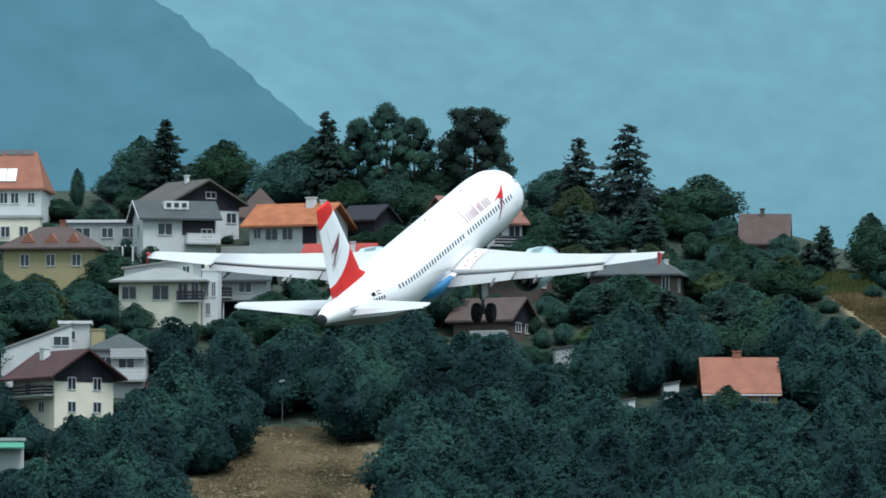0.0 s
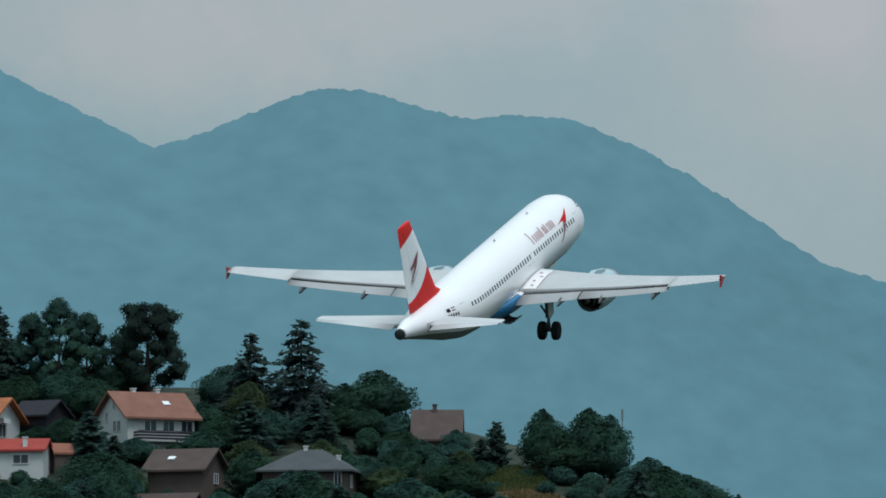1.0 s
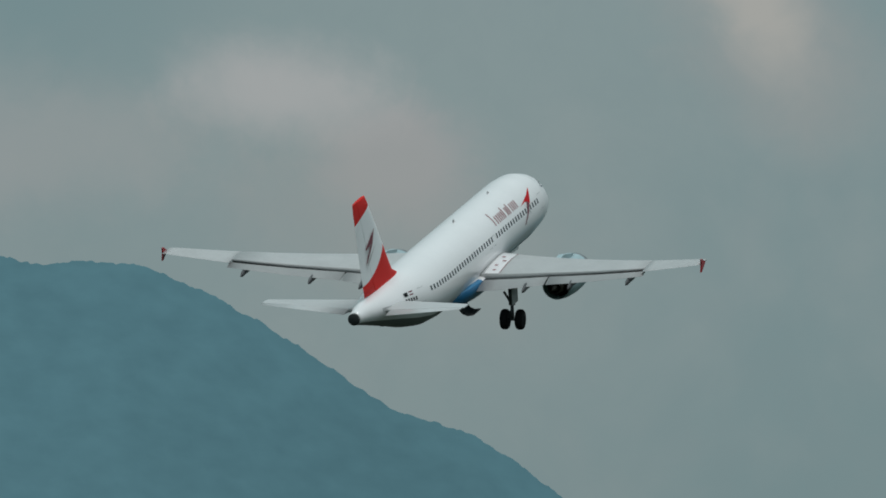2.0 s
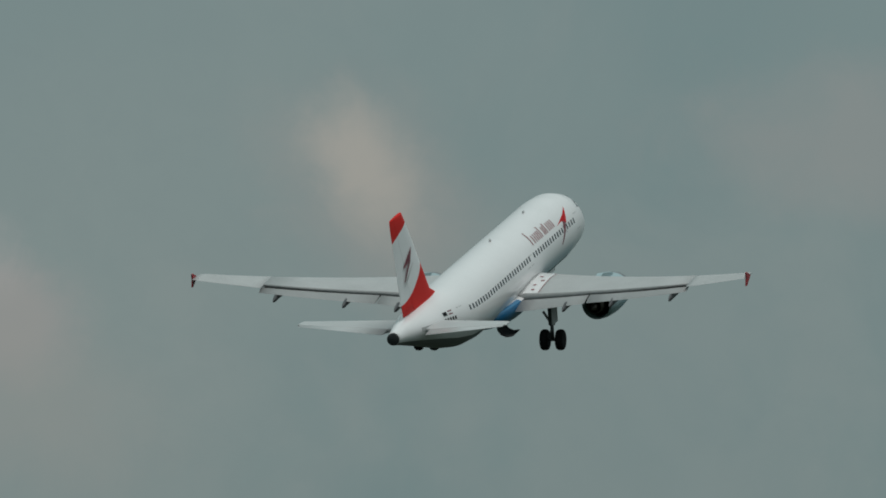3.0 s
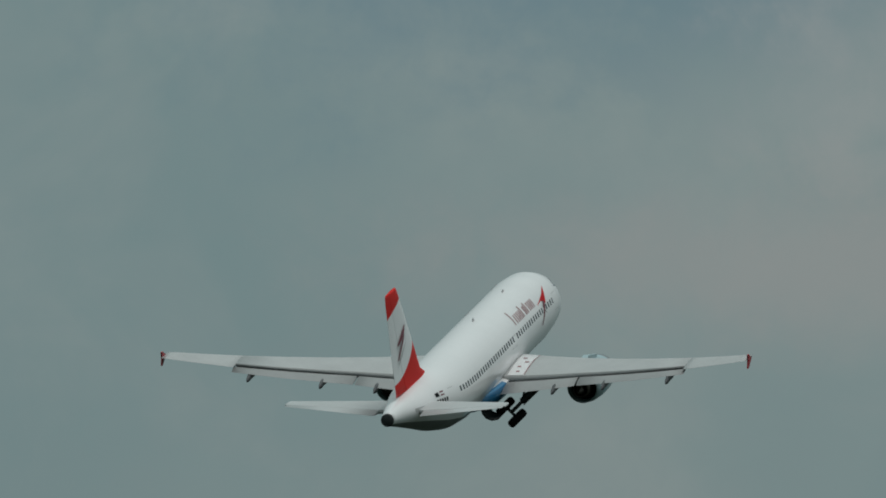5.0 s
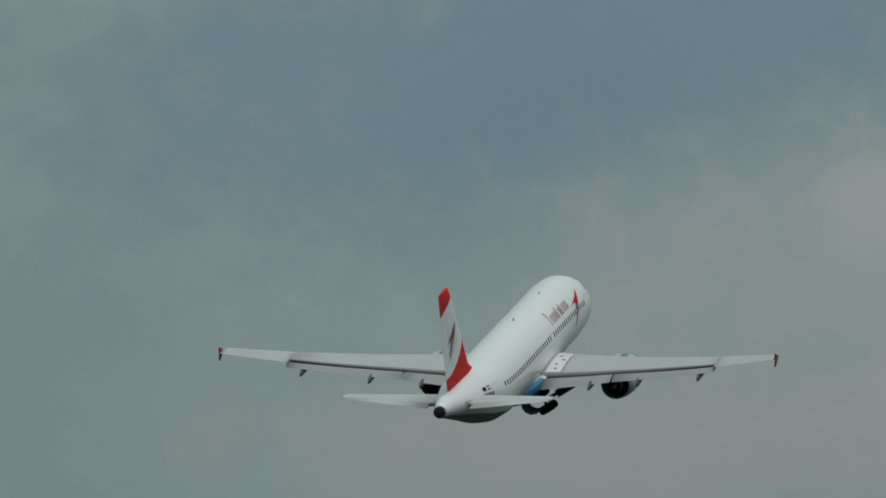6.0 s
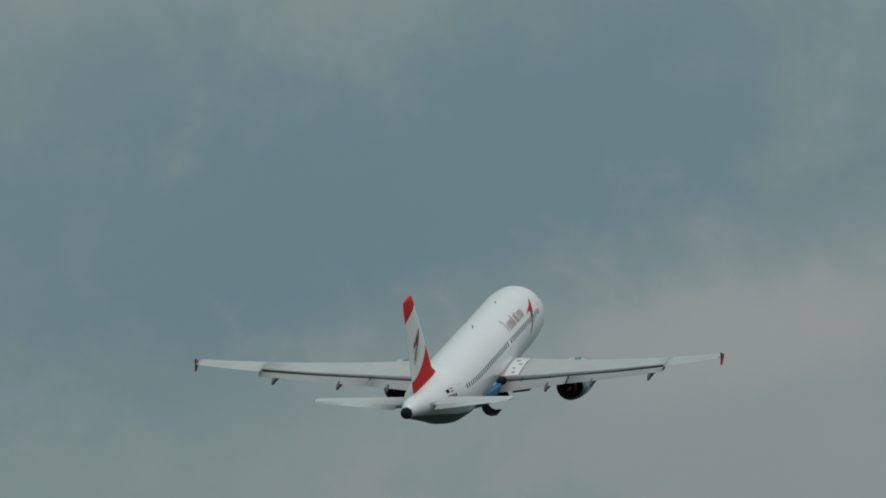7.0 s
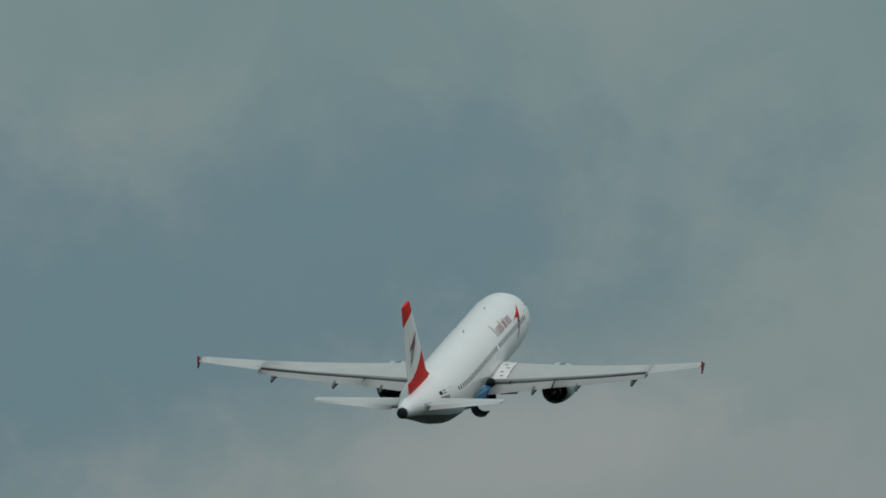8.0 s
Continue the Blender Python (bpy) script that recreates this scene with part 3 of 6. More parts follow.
def airliner():
    craft = new("airliner")
    tagged(craft, "white twin-engined airliner with red and white tail, climbing", "aircraft")
    # fuselage
    fine = sorted(set(list(np.linspace(-0.8, 4.8, 34)) + list(np.linspace(4.8, 24, 20)) + list(np.linspace(24, 37.5, 40))))
    rings = [[skin(s, 360 * j / 56) for j in range(56)] for s in fine]
    v, f = loft(rings)
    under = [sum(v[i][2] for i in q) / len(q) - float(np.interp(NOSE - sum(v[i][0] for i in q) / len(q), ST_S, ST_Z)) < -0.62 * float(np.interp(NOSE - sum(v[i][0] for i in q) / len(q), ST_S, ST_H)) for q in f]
    mesh_part("fuselage", v, [q for q, k in zip(f, under) if not k], M_SKIN, craft, "glossy white fuselage", smooth=True)
    mesh_part("belly", v, [q for q, k in zip(f, under) if k], M_BELLY, craft, "grey underside of the fuselage, darkened for shade", smooth=True)
    v, f = tube([(37.2, 0.30), (37.5, 0.355), (37.62, 0.36), (37.66, 0.30)], NOSE, 0, 1.3, 24)
    mesh_part("tail_exhaust", v, f, M_BAY, craft, "black round tail exhaust", smooth=True)
    # cockpit glass
    glass = [((1.9, 70), (1.9, 88), (2.5, 86), (2.5, 68)), ((1.9, 92), (1.9, 110), (2.5, 112), (2.5, 94)),
             ((1.95, 112), (2.0, 132), (2.75, 130), (2.6, 113)), ((1.95, 68), (2.0, 48), (2.75, 50), (2.6, 67)),
             ((2.1, 134), (2.3, 146), (3.2, 146), (2.9, 133)), ((2.1, 46), (2.3, 34), (3.2, 34), (2.9, 47))]
    for quad in glass:
        decal("cockpit_window", [tuple((p - 0.8, q) for p, q in quad)], M_CABIN, craft)
    # cabin windows, one by one
    for side, mid in (("right", 162.0), ("left", 18.0)):
        s = 4.4
        while s < 27.6:
            if not (13.9 < s < 14.2):
                decal("cabin_window", [((s, mid - 4.4), (s, mid + 4.4), (s + 0.24, mid + 4.4), (s + 0.24, mid - 4.4))], M_CABIN, craft, cuts=1)
            s += 0.533
    # doors: thin outlines
    for mid, sgn in ((166.0, 1), (14.0, -1)):
        for s0, w, span in ((3.3, 0.82, 26), (28.6, 0.82, 28), (14.0, 0.5, 16), (14.85, 0.5, 16)):
            e, a0, a1 = 0.035, mid - span * 0.55, mid + span * 0.55
            decal("door_outline", [((s0, a0), (s0, a1), (s0 + e, a1), (s0 + e, a0)), ((s0 + w, a0), (s0 + w, a1), (s0 + w + e, a1), (s0 + w + e, a0)),
                                   ((s0, a0), (s0, a0 + 1), (s0 + w, a0 + 1), (s0 + w, a0)), ((s0, a1 - 1), (s0, a1), (s0 + w, a1), (s0 + w, a1 - 1))],
                  M_SHADE, craft, out=0.008)
    # title as plain bars, eight of them, and the arrow-like mark ahead of it
    for mirror in (1, -1):
        def q(s, a):
            return (s, a if mirror > 0 else 180 - a)
        s = 13.0
        for k, (w, top) in enumerate(((0.75, 121), (0.5, 133), (0.45, 133), (0.36, 127), (0.38, 133), (0.3, 129), (0.5, 133), (0.5, 133))):
            strokes = [(s, 0.15, 148.5, top)]
            if k not in (3, 5):
                strokes.append((s - w * 0.7, 0.15, 148.5, max(top, 133)))
            for at, wide, low, high in strokes:
                decal("title_bar", [(q(at, low), q(at - wide, low), q(at - wide, high), q(at, high))], M_TITLE, craft, "muted red title bar", cuts=3)
            s -= w + 0.17
        decal("arrow_mark", [(q(4.65, 131), q(4.75, 132), q(6.0, 156.5), q(6.65, 148.5)), (q(5.6, 140), q(5.7, 142), q(6.6, 148.5), q(7.7, 150.5))], M_RED, craft, "red arrow-like mark", out=0.014, cuts=6)
        decal("arrow_tail", [(q(6.05, 154), q(6.4, 149), q(6.95, 166), q(6.65, 167)), (q(6.65, 167), q(6.95, 166), q(7.75, 183), q(7.55, 183))], M_DARKRED, craft, "dark red tail of the mark", out=0.016, cuts=6)
        decal("arrow_shade", [(q(7.0, 151), q(6.7, 158), q(6.2, 172), q(6.4, 170))], M_SHADE, craft, out=0.013)
        decal("root_plate", [(q(30.9, 172), q(30.9, 182), q(34.6, 182), q(34.6, 166))], M_SHADE, craft, "bare grey plate at the tailplane root", out=0.01, cuts=6)
        # flag and registration as bars
        decal("flag_patch", [(q(31.5, 150), q(30.95, 150), q(30.95, 160), q(31.5, 160))], M_BLACK, craft, cuts=2)
        decal("flag_patch", [(q(30.75, 150), q(30.2, 150), q(30.2, 153), q(30.75, 153)), (q(30.75, 157), q(30.2, 157), q(30.2, 160), q(30.75, 160))], M_DARKRED, craft, cuts=2)
        decal("registration_bar", [(q(31.5 - 0.36 * k, 166), q(31.5 - 0.36 * k - 0.2, 166), q(31.5 - 0.36 * k - 0.2, 174), q(31.5 - 0.36 * k, 174)) for k in range(5)], M_BLACK, craft, cuts=2)
    # small aerials on the crown
    for s, h in ((8.5, 0.16), (16.0, 0.2)):
        bm = prism(bmesh.new(), [(NOSE - s, 2.05), (NOSE - s - 0.4, 2.05), (NOSE - s - 0.42, 2.05 + h), (NOSE - s - 0.22, 2.05 + h)], -0.02, 0.02, 1)
        part("aerial", bm, M_SHADE, craft)
    # belly fairing, blue towards the rear
    rings = []
    for s in np.linspace(10.0, 23.2, 40):
        e = math.sin(math.pi * min(max((s - 9.9) / 13.4, 0), 1)) ** 0.45
        w, lowz = 0.5 + 1.62 * e, -1.1 - 1.42 * e
        ring = []
        for j in range(32):
            w0 = 2 * math.pi * j / 32
            cy, cz = math.cos(w0), math.sin(w0)
            ring.append((NOSE - s, w * math.copysign(abs(cy) ** 0.7, cy), -1.15 + (0.2 * e * cz if cz > 0 else (1.15 + lowz) * abs(cz) ** 0.75)))
        rings.append(ring)
    v, f = loft(rings)
    mid = [sum((np.array(v[i]) for i in q), np.zeros(3)) / len(q) for q in f]
    aft = [(c[2] < -1.16 and c[0] < NOSE - 16.2) or (c[2] < -1.05 and c[0] < NOSE - 17.9) for c in mid]
    mesh_part("belly_fairing", v, [q for q, k in zip(f, aft) if not k], M_SKIN, craft, "white wing root fairing", smooth=True)
    mesh_part("rear_belly_fairing", v, [q for q, k in zip(f, aft) if k], M_BLUE, craft, "blue rear belly fairing", smooth=True)
    # fin and rudder
    paint = fin_paint()
    tall = [(1.3, 27.4, 7.6, 0.05), (2.0, 28.5, 6.75, 0.07), (2.5, 29.7, 5.7, 0.085), (4.0, 30.95, 4.9, 0.09), (6.0, 32.6, 3.72, 0.09), (7.4, 33.8, 2.93, 0.09), (7.95, 34.3, 2.5, 0.085), (8.04, 34.42, 2.34, 0.06)]
    v, f = flat_foil(tall, (0.0, 0.7))
    mesh_part("fin", v, f, paint, craft, "white fin with red foot and red tip", smooth=True)
    v, f = flat_foil(tall[1:], (0.708, 1.0))
    mesh_part("rudder", v, f, paint, craft, "white rudder with red ends", smooth=True)

    def on_fin(name, outline, mat, label, side, out):
        """A thin painted shape on the fin's side: metres behind the nose, height."""
        verts = []
        for back, z in outline:
            lead, chord = (float(np.interp(z, [r[0] for r in tall], [r[q] for r in tall])) for q in (1, 2))
            c = (back - lead) / chord
            t = 0.09 * 5 * (0.2969 * math.sqrt(c) - 0.126 * c - 0.3516 * c * c + 0.2843 * c ** 3 - 0.1036 * c ** 4) * chord
            verts.append((NOSE - back, side * (t + out), z))
        mesh_part(name, verts, [tuple(range(len(verts)))], mat, craft, label)

    for side in (1, -1):
        on_fin("arrow_mark", [(33.45, 5.85), (35.05, 4.9), (34.85, 4.82), (34.1, 5.1)], M_DARKRED, "dark red arrow-like mark", side, 0.055)
        on_fin("arrow_mark", [(33.45, 5.85), (34.1, 5.1), (35.0, 4.0), (34.8, 4.05), (33.85, 5.0)], M_DARKRED, "dark red tail of the mark", side, 0.06)
        on_fin("arrow_shade", [(33.2, 4.95), (34.3, 4.1), (34.85, 3.75), (34.6, 4.1), (34.2, 4.35)], M_SHADE, "grey echo of the mark", side, 0.05)
    legs = []
    doors = []
    for side in (1, -1):
        # tailplane and elevator
        tail = [(0.5, 30.6, 4.6, 0.78, 0.09, -0.045), (1.3, 31.3, 4.2, 0.86, 0.09, -0.045), (6.1, 34.55, 1.55, 1.62, 0.085, -0.045), (6.22, 34.8, 1.25, 1.64, 0.05, -0.045)]
        v, f = span_loft(tail, side, (0.0, 0.72))
        mesh_part("tailplane", v, f, M_TAILPLANE, craft, "pale grey tailplane", smooth=True)
        v, f = span_loft([tail[1], tail[2]], side, (0.728, 1.0))
        mesh_part("elevator", v, f, M_TAILPLANE, craft, smooth=True)
        # wing: fixed part, ailerons, flaps, spoilers line
        ys = [0.6, 2.0, 3.5, 5.0, 6.4, 8.5, 10.7, 12.9, 13.3, 15.0, 16.4, 16.75]
        def section(y):
            c = wing_te(y) - wing_le(y)
            return (y, wing_le(y), c, wing_z(y), (0.135 - 0.003 * y) if y < 16.5 else 0.05, 0.0 if y < 6 else -0.003 * (y - 6))
        v, f = span_loft([section(y) for y in ys if y <= 12.95], side, (0.0, 0.78))
        mesh_part("wing", v, f, M_WING, craft, "pale grey swept wing", smooth=True)
        v, f = span_loft([section(y) for y in ys if y >= 12.9], side)
        mesh_part("outer_wing", v, f, M_WING, craft, "pale grey outer wing with aileron", smooth=True)
        # walkway plate beside the wing root with small marks
        def top_of(y, share):
            yy, le, c, z, thick, droop = section(y)
            t = thick * 5 * (0.2969 * math.sqrt(share) - 0.126 * share - 0.3516 * share ** 2 + 0.2843 * share ** 3 - 0.1036 * share ** 4)
            return (NOSE - le - share * c, side * y, z + (0.24 * thick * share * (1 - share) + t) * c - droop * share * c)
        def plate(y0, y1, c0, c1, lift, k=8):
            pts = [tuple(np.array(top_of(y, c0 + (c1 - c0) * i / k)) + (0, 0, lift)) for i in range(k + 1) for y in (y0, y1)]
            return pts, [(2 * i, 2 * i + 1, 2 * i + 3, 2 * i + 2) for i in range(k)]
        mesh_part("walkway_plate", *plate(2.0, 3.0, 0.12, 0.77, 0.025), M_SKIN, craft, "white walkway plate on the wing root")
        for y0, y1, c0, c1 in ((2.97, 3.02, 0.14, 0.76), (2.25, 2.5, 0.3, 0.33), (2.55, 2.8, 0.42, 0.45), (2.3, 2.5, 0.55, 0.58), (2.4, 2.6, 0.67, 0.7)):
            mesh_part("walkway_mark", *plate(y0, y1, c0, c1, 0.04, 3), M_TITLE, craft)
        for name, y0, y1 in (("inboard_flap", 2.05, 6.3), ("outboard_flap", 6.42, 12.95)):
            st = []
            for y in np.linspace(y0, y1, 5):
                c = wing_te(y) - wing_le(y)
                st.append((y, wing_te(y) - 0.20 * c + 0.05, 0.215 * c + 0.14, wing_z(y) - 0.03 - 0.006 * c, 0.12, 0.17))
            v, f = span_loft(st, side)
            mesh_part(name, v, f, M_FLAP, craft, "lowered pale grey flap", smooth=True)
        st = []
        for y in np.linspace(2.1, 12.9, 6):                    # black strip added as the shade between wing and flap
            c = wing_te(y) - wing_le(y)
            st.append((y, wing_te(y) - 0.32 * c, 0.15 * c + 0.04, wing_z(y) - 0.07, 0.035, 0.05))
        v, f = span_loft(st, side)
        mesh_part("flap_cove", v, f, M_BLACK, craft, "black strip that paints the shade in the slot above the flap")
        st = [(y, wing_le(y) - 0.28, 0.17 * (wing_te(y) - wing_le(y)), wing_z(y) - 0.12, 0.25, 0.0) for y in np.linspace(2.9, 16.2, 6)]
        v, f = span_loft(st, side)
        mesh_part("slat", v, f, M_FLAP, craft, "extended leading edge slat", smooth=True)
        for y in (5.1, 8.1, 12.0):
            te = wing_te(y)
            z = wing_z(y) - 0.34
            prof = [(-2.3, 0.03), (-1.9, 0.13), (-1.0, 0.2), (0.0, 0.2), (0.5, 0.15), (0.85, 0.03)]
            v, f = tube(prof, 0, 0, 0, 12)
            v = [(NOSE - te + px, side * y + py * 0.65, z + pz * 1.05 - 0.16 * max(0, -px)) for px, py, pz in v]
            mesh_part("flap_track_fairing", v, f, M_FAIRING, craft, smooth=True)
        # wing tip fence
        tip = NOSE - wing_le(16.8)
        zt = wing_z(16.8)
        bm = prism(bmesh.new(), [(tip - 0.6, zt), (tip - 1.35, zt + 0.34), (tip - 1.55, zt + 0.34), (tip - 1.5, zt), (tip - 1.65, zt - 0.42), (tip - 1.45, zt - 0.42)], side * 16.75, side * 16.83, 1)
        part("wing_tip_fence", bm, M_TIPRED, craft, "red wing tip fence")
        # engine
        ex, ey, ez = NOSE, side * 5.55, -2.32
        v, f = tube([(9.55, 0.78), (9.35, 0.85), (9.3, 0.91), (9.42, 0.97), (9.9, 1.04), (10.8, 1.08)], ex, ey, ez, 36)
        mesh_part("inlet_lip", v[36:], [tuple(i - 36 for i in q) for q in f[36:-2]], M_METAL, craft, smooth=True)
        v, f = tube([(9.9, 1.04), (10.8, 1.085), (11.9, 1.08), (13.0, 1.0), (13.9, 0.86), (13.88, 0.81), (13.0, 0.77)], ex, ey, ez, 36)
        cowl = mesh_part("engine_cowl", v, f[:-2], M_ICE, craft, "ice-blue engine cowl", smooth=True)
        v, f = tube([(11.0, 0.9), (12.8, 0.62), (13.7, 0.5), (14.35, 0.42), (14.33, 0.37), (13.6, 0.36)], ex, ey, ez, 28)
        mesh_part("core_nozzle", v, f, M_EXHAUST, cowl, "dark burnt metal nozzle", smooth=True)
        v, f = tube([(13.0, 0.86), (13.2, 0.83), (13.25, 0.3), (13.2, 0.05)], ex, ey, ez, 28)
        mesh_part("exhaust_duct", v, f, M_BLACK, cowl, "dark exhaust duct", smooth=True)
        v, f = tube([(13.6, 0.3), (14.2, 0.25), (15.0, 0.04)], ex, ey, ez, 18)
        mesh_part("exhaust_plug", v, f, M_EXHAUST, cowl, smooth=True)
        bm = prism(bmesh.new(), [(NOSE - 10.3, -1.15), (NOSE - 12.5, -0.72), (NOSE - 15.5, -0.95), (NOSE - 14.6, -1.6), (NOSE - 11.0, -1.3)], ey - 0.17, ey + 0.17, 1)
        part("pylon", bm, M_ICE, craft, "pale blue engine pylon")
        # main gear bay door, hinged near the keel, and the leg
        door = new("gear_bay_door")
        door.parent = craft
        bm = bmesh.new()
        outline = [(0.0, 0.0), (0.1, -0.4), (0.3, -0.64), (0.62, -0.76), (1.0, -0.7), (0.98, -0.65), (0.63, -0.69), (0.36, -0.58), (0.18, -0.36), (0.08, 0.0)]
        prism(bm, [(side * a, b) for a, b in outline], -0.75, 0.85, 0)
        part("door_panel", bm, M_BAY, door, "dark curved gear bay door")
        door.location = (NOSE - 18.6, side * 0.9, -2.2)
        doors.append((door, side))
        leg = build_gear(craft, side)
        leg.location = (NOSE - 17.7, side * 3.85, -1.35)
        legs.append((leg, side))
    # nose gear
    ng = new("nose_gear")
    ng.parent = craft
    ng.location = (NOSE - 5.07, 0, -1.85)
    bm = bmesh.new()
    rod(bm, (0, 0, 0), (0, 0, -1.75), 0.09)
    rod(bm, (0, -0.28, -1.75), (0, 0.28, -1.75), 0.05)
    part("nose_strut", bm, M_GEAR, ng)
    for o in (-0.25, 0.25):
        v, f = tube([(-0.11, 0.18), (-0.11, 0.34), (0, 0.38), (0.11, 0.34), (0.11, 0.18)], 0, o, -1.75, 20, 1)
        mesh_part("tyre", v, f, M_RUBBER, ng, smooth=True)
    for o in (-0.42, 0.42):
        box("nose_gear_door", -0.7, 0.9, o - 0.02, o + 0.02, -0.62, 0.05, M_SKIN, ng)
    return craft, legs, doors, ng


AIRLINER, GEAR_LEGS, GEAR_DOORS, NOSE_GEAR = airliner()


# ---------------------------------------------------------------- village houses
CLEAR = []      # how high a plant in front of a house may reach: x from, x to, y, height of the line of sight


def frame_of(m, bm):
    bmesh.ops.transform(bm, matrix=m, verts=bm.verts)
    return bm


def gable_roof(w, d, h, rise, over, thick=0.22):
    """Two slabs that meet at a ridge along x."""
    bm = bmesh.new()
    k = rise / (d / 2)
    ex, ey, ez = w / 2 + over, d / 2 + over, h - over * k
    outline = [(-ey, ez), (0, h + rise), (ey, ez), (ey, ez + thick), (0, h + rise + thick * 1.1), (-ey, ez + thick)]
    return prism(bm, outline, -ex, ex, 0)


def hip_roof(w, d, h, rise, over, inset, thick=0.2):
    bm = bmesh.new()
    k = rise / (d / 2)
    ex, ey, ez = w / 2 + over, d / 2 + over, h - over * k
    rx = max(w / 2 - inset, 0.05)
    low = [bm.verts.new(p) for p in ((-ex, -ey, ez), (ex, -ey, ez), (ex, ey, ez), (-ex, ey, ez))]
    mid = [bm.verts.new((v.co.x, v.co.y, ez + thick)) for v in low]
    top = [bm.verts.new(p) for p in ((-rx, 0, h + rise + thick), (rx, 0, h + rise + thick))]
    bm.faces.new(low[::-1])
    for i in range(4):
        bm.faces.new((low[i], low[(i + 1) % 4], mid[(i + 1) % 4], mid[i]))
    bm.faces.new((mid[0], mid[1], top[1], top[0]))
    bm.faces.new((mid[1], mid[2], top[1]))
    bm.faces.new((mid[2], mid[3], top[0], top[1]))
    bm.faces.new((mid[3], mid[0], top[0]))
    return bm


def lean_roof(w, d, h, rise, over, thick=0.2):
    """One slab that falls from right to left."""
    k = rise / w
    outline = [(-w / 2 - over, h - over * k), (w / 2 + over, h + rise + over * k), (w / 2 + over, h + rise + over * k + thick), (-w / 2 - over, h - over * k + thick)]
    return prism(bmesh.new(), outline, -d / 2 - over, d / 2 + over, 1)


def window(parent, m, face, u, z, w, h, half_w, half_d, shutters=False):
    """A framed pane on a wall: face f front, r right, l left; u along the wall."""
    turn = {"f": 0, "r": 90, "l": -90}[face]
    out = half_d if face == "f" else half_w
    mm = m @ pose(0, 0, 0, 0, 0, turn) @ pose(u, -out, z)
    bm = bmesh.new()
    t = 0.065
    for x0, x1, z0, z1 in ((-w / 2 - t, w / 2 + t, h / 2, h / 2 + t), (-w / 2 - t, w / 2 + t, -h / 2 - t * 1.3, -h / 2), (-w / 2 - t, -w / 2, -h / 2, h / 2), (w / 2, w / 2 + t, -h / 2, h / 2), (-0.03, 0.03, -h / 2, h / 2)):
        add_box(bm, x0, x1, -0.09, 0.03, z0, z1)
    fr = part("window", frame_of(mm, bm), M_TRIM, parent)
    part("pane", frame_of(mm, add_box(bmesh.new(), -w / 2, w / 2, -0.035, 0.02, -h / 2, h / 2)), M_PANE, fr)
    if shutters:
        for s in (-1, 1):
            part("shutter", frame_of(mm, add_box(bmesh.new(), s * (w / 2 + 0.32) - 0.2, s * (w / 2 + 0.32) + 0.2, -0.1, -0.04, -h / 2, h / 2)), M_TIMBER, fr)


def balcony(parent, m, x0, x1, z, half_d, mat, deep=1.1, rail=0.95, solid=True):
    y0, y1 = -half_d - deep, -half_d
    part("balcony_floor", frame_of(m, add_box(bmesh.new(), x0, x1, y0, y1, z - 0.16, z)), M_GREYWALL, parent)
    bm = bmesh.new()
    if solid:
        for k in range(3):
            add_box(bm, x0, x1, y0 - 0.03, y0 + 0.04, z + 0.05 + k * rail / 3, z + rail / 3 - 0.03 + k * rail / 3)
            add_box(bm, x0, x0 + 0.06, y0, y1, z + 0.05 + k * rail / 3, z + rail / 3 - 0.03 + k * rail / 3)
            add_box(bm, x1 - 0.06, x1, y0, y1, z + 0.05 + k * rail / 3, z + rail / 3 - 0.03 + k * rail / 3)
    add_box(bm, x0 - 0.05, x1 + 0.05, y0 - 0.06, y0 + 0.06, z + rail, z + rail + 0.08)
    part("balcony_railing", frame_of(m, bm), mat, parent)


def chimney(parent, m, x, y, z0, z1, mat=None, wide=0.55):
    bm = add_box(bmesh.new(), x - wide / 2, x + wide / 2, y - wide / 2, y + wide / 2, z0, z1)
    add_box(bm, x - wide / 2 - 0.07, x + wide / 2 + 0.07, y - wide / 2 - 0.07, y + wide / 2 + 0.07, z1, z1 + 0.12)
    part("chimney", frame_of(m, bm), mat or M_TRIM, parent)


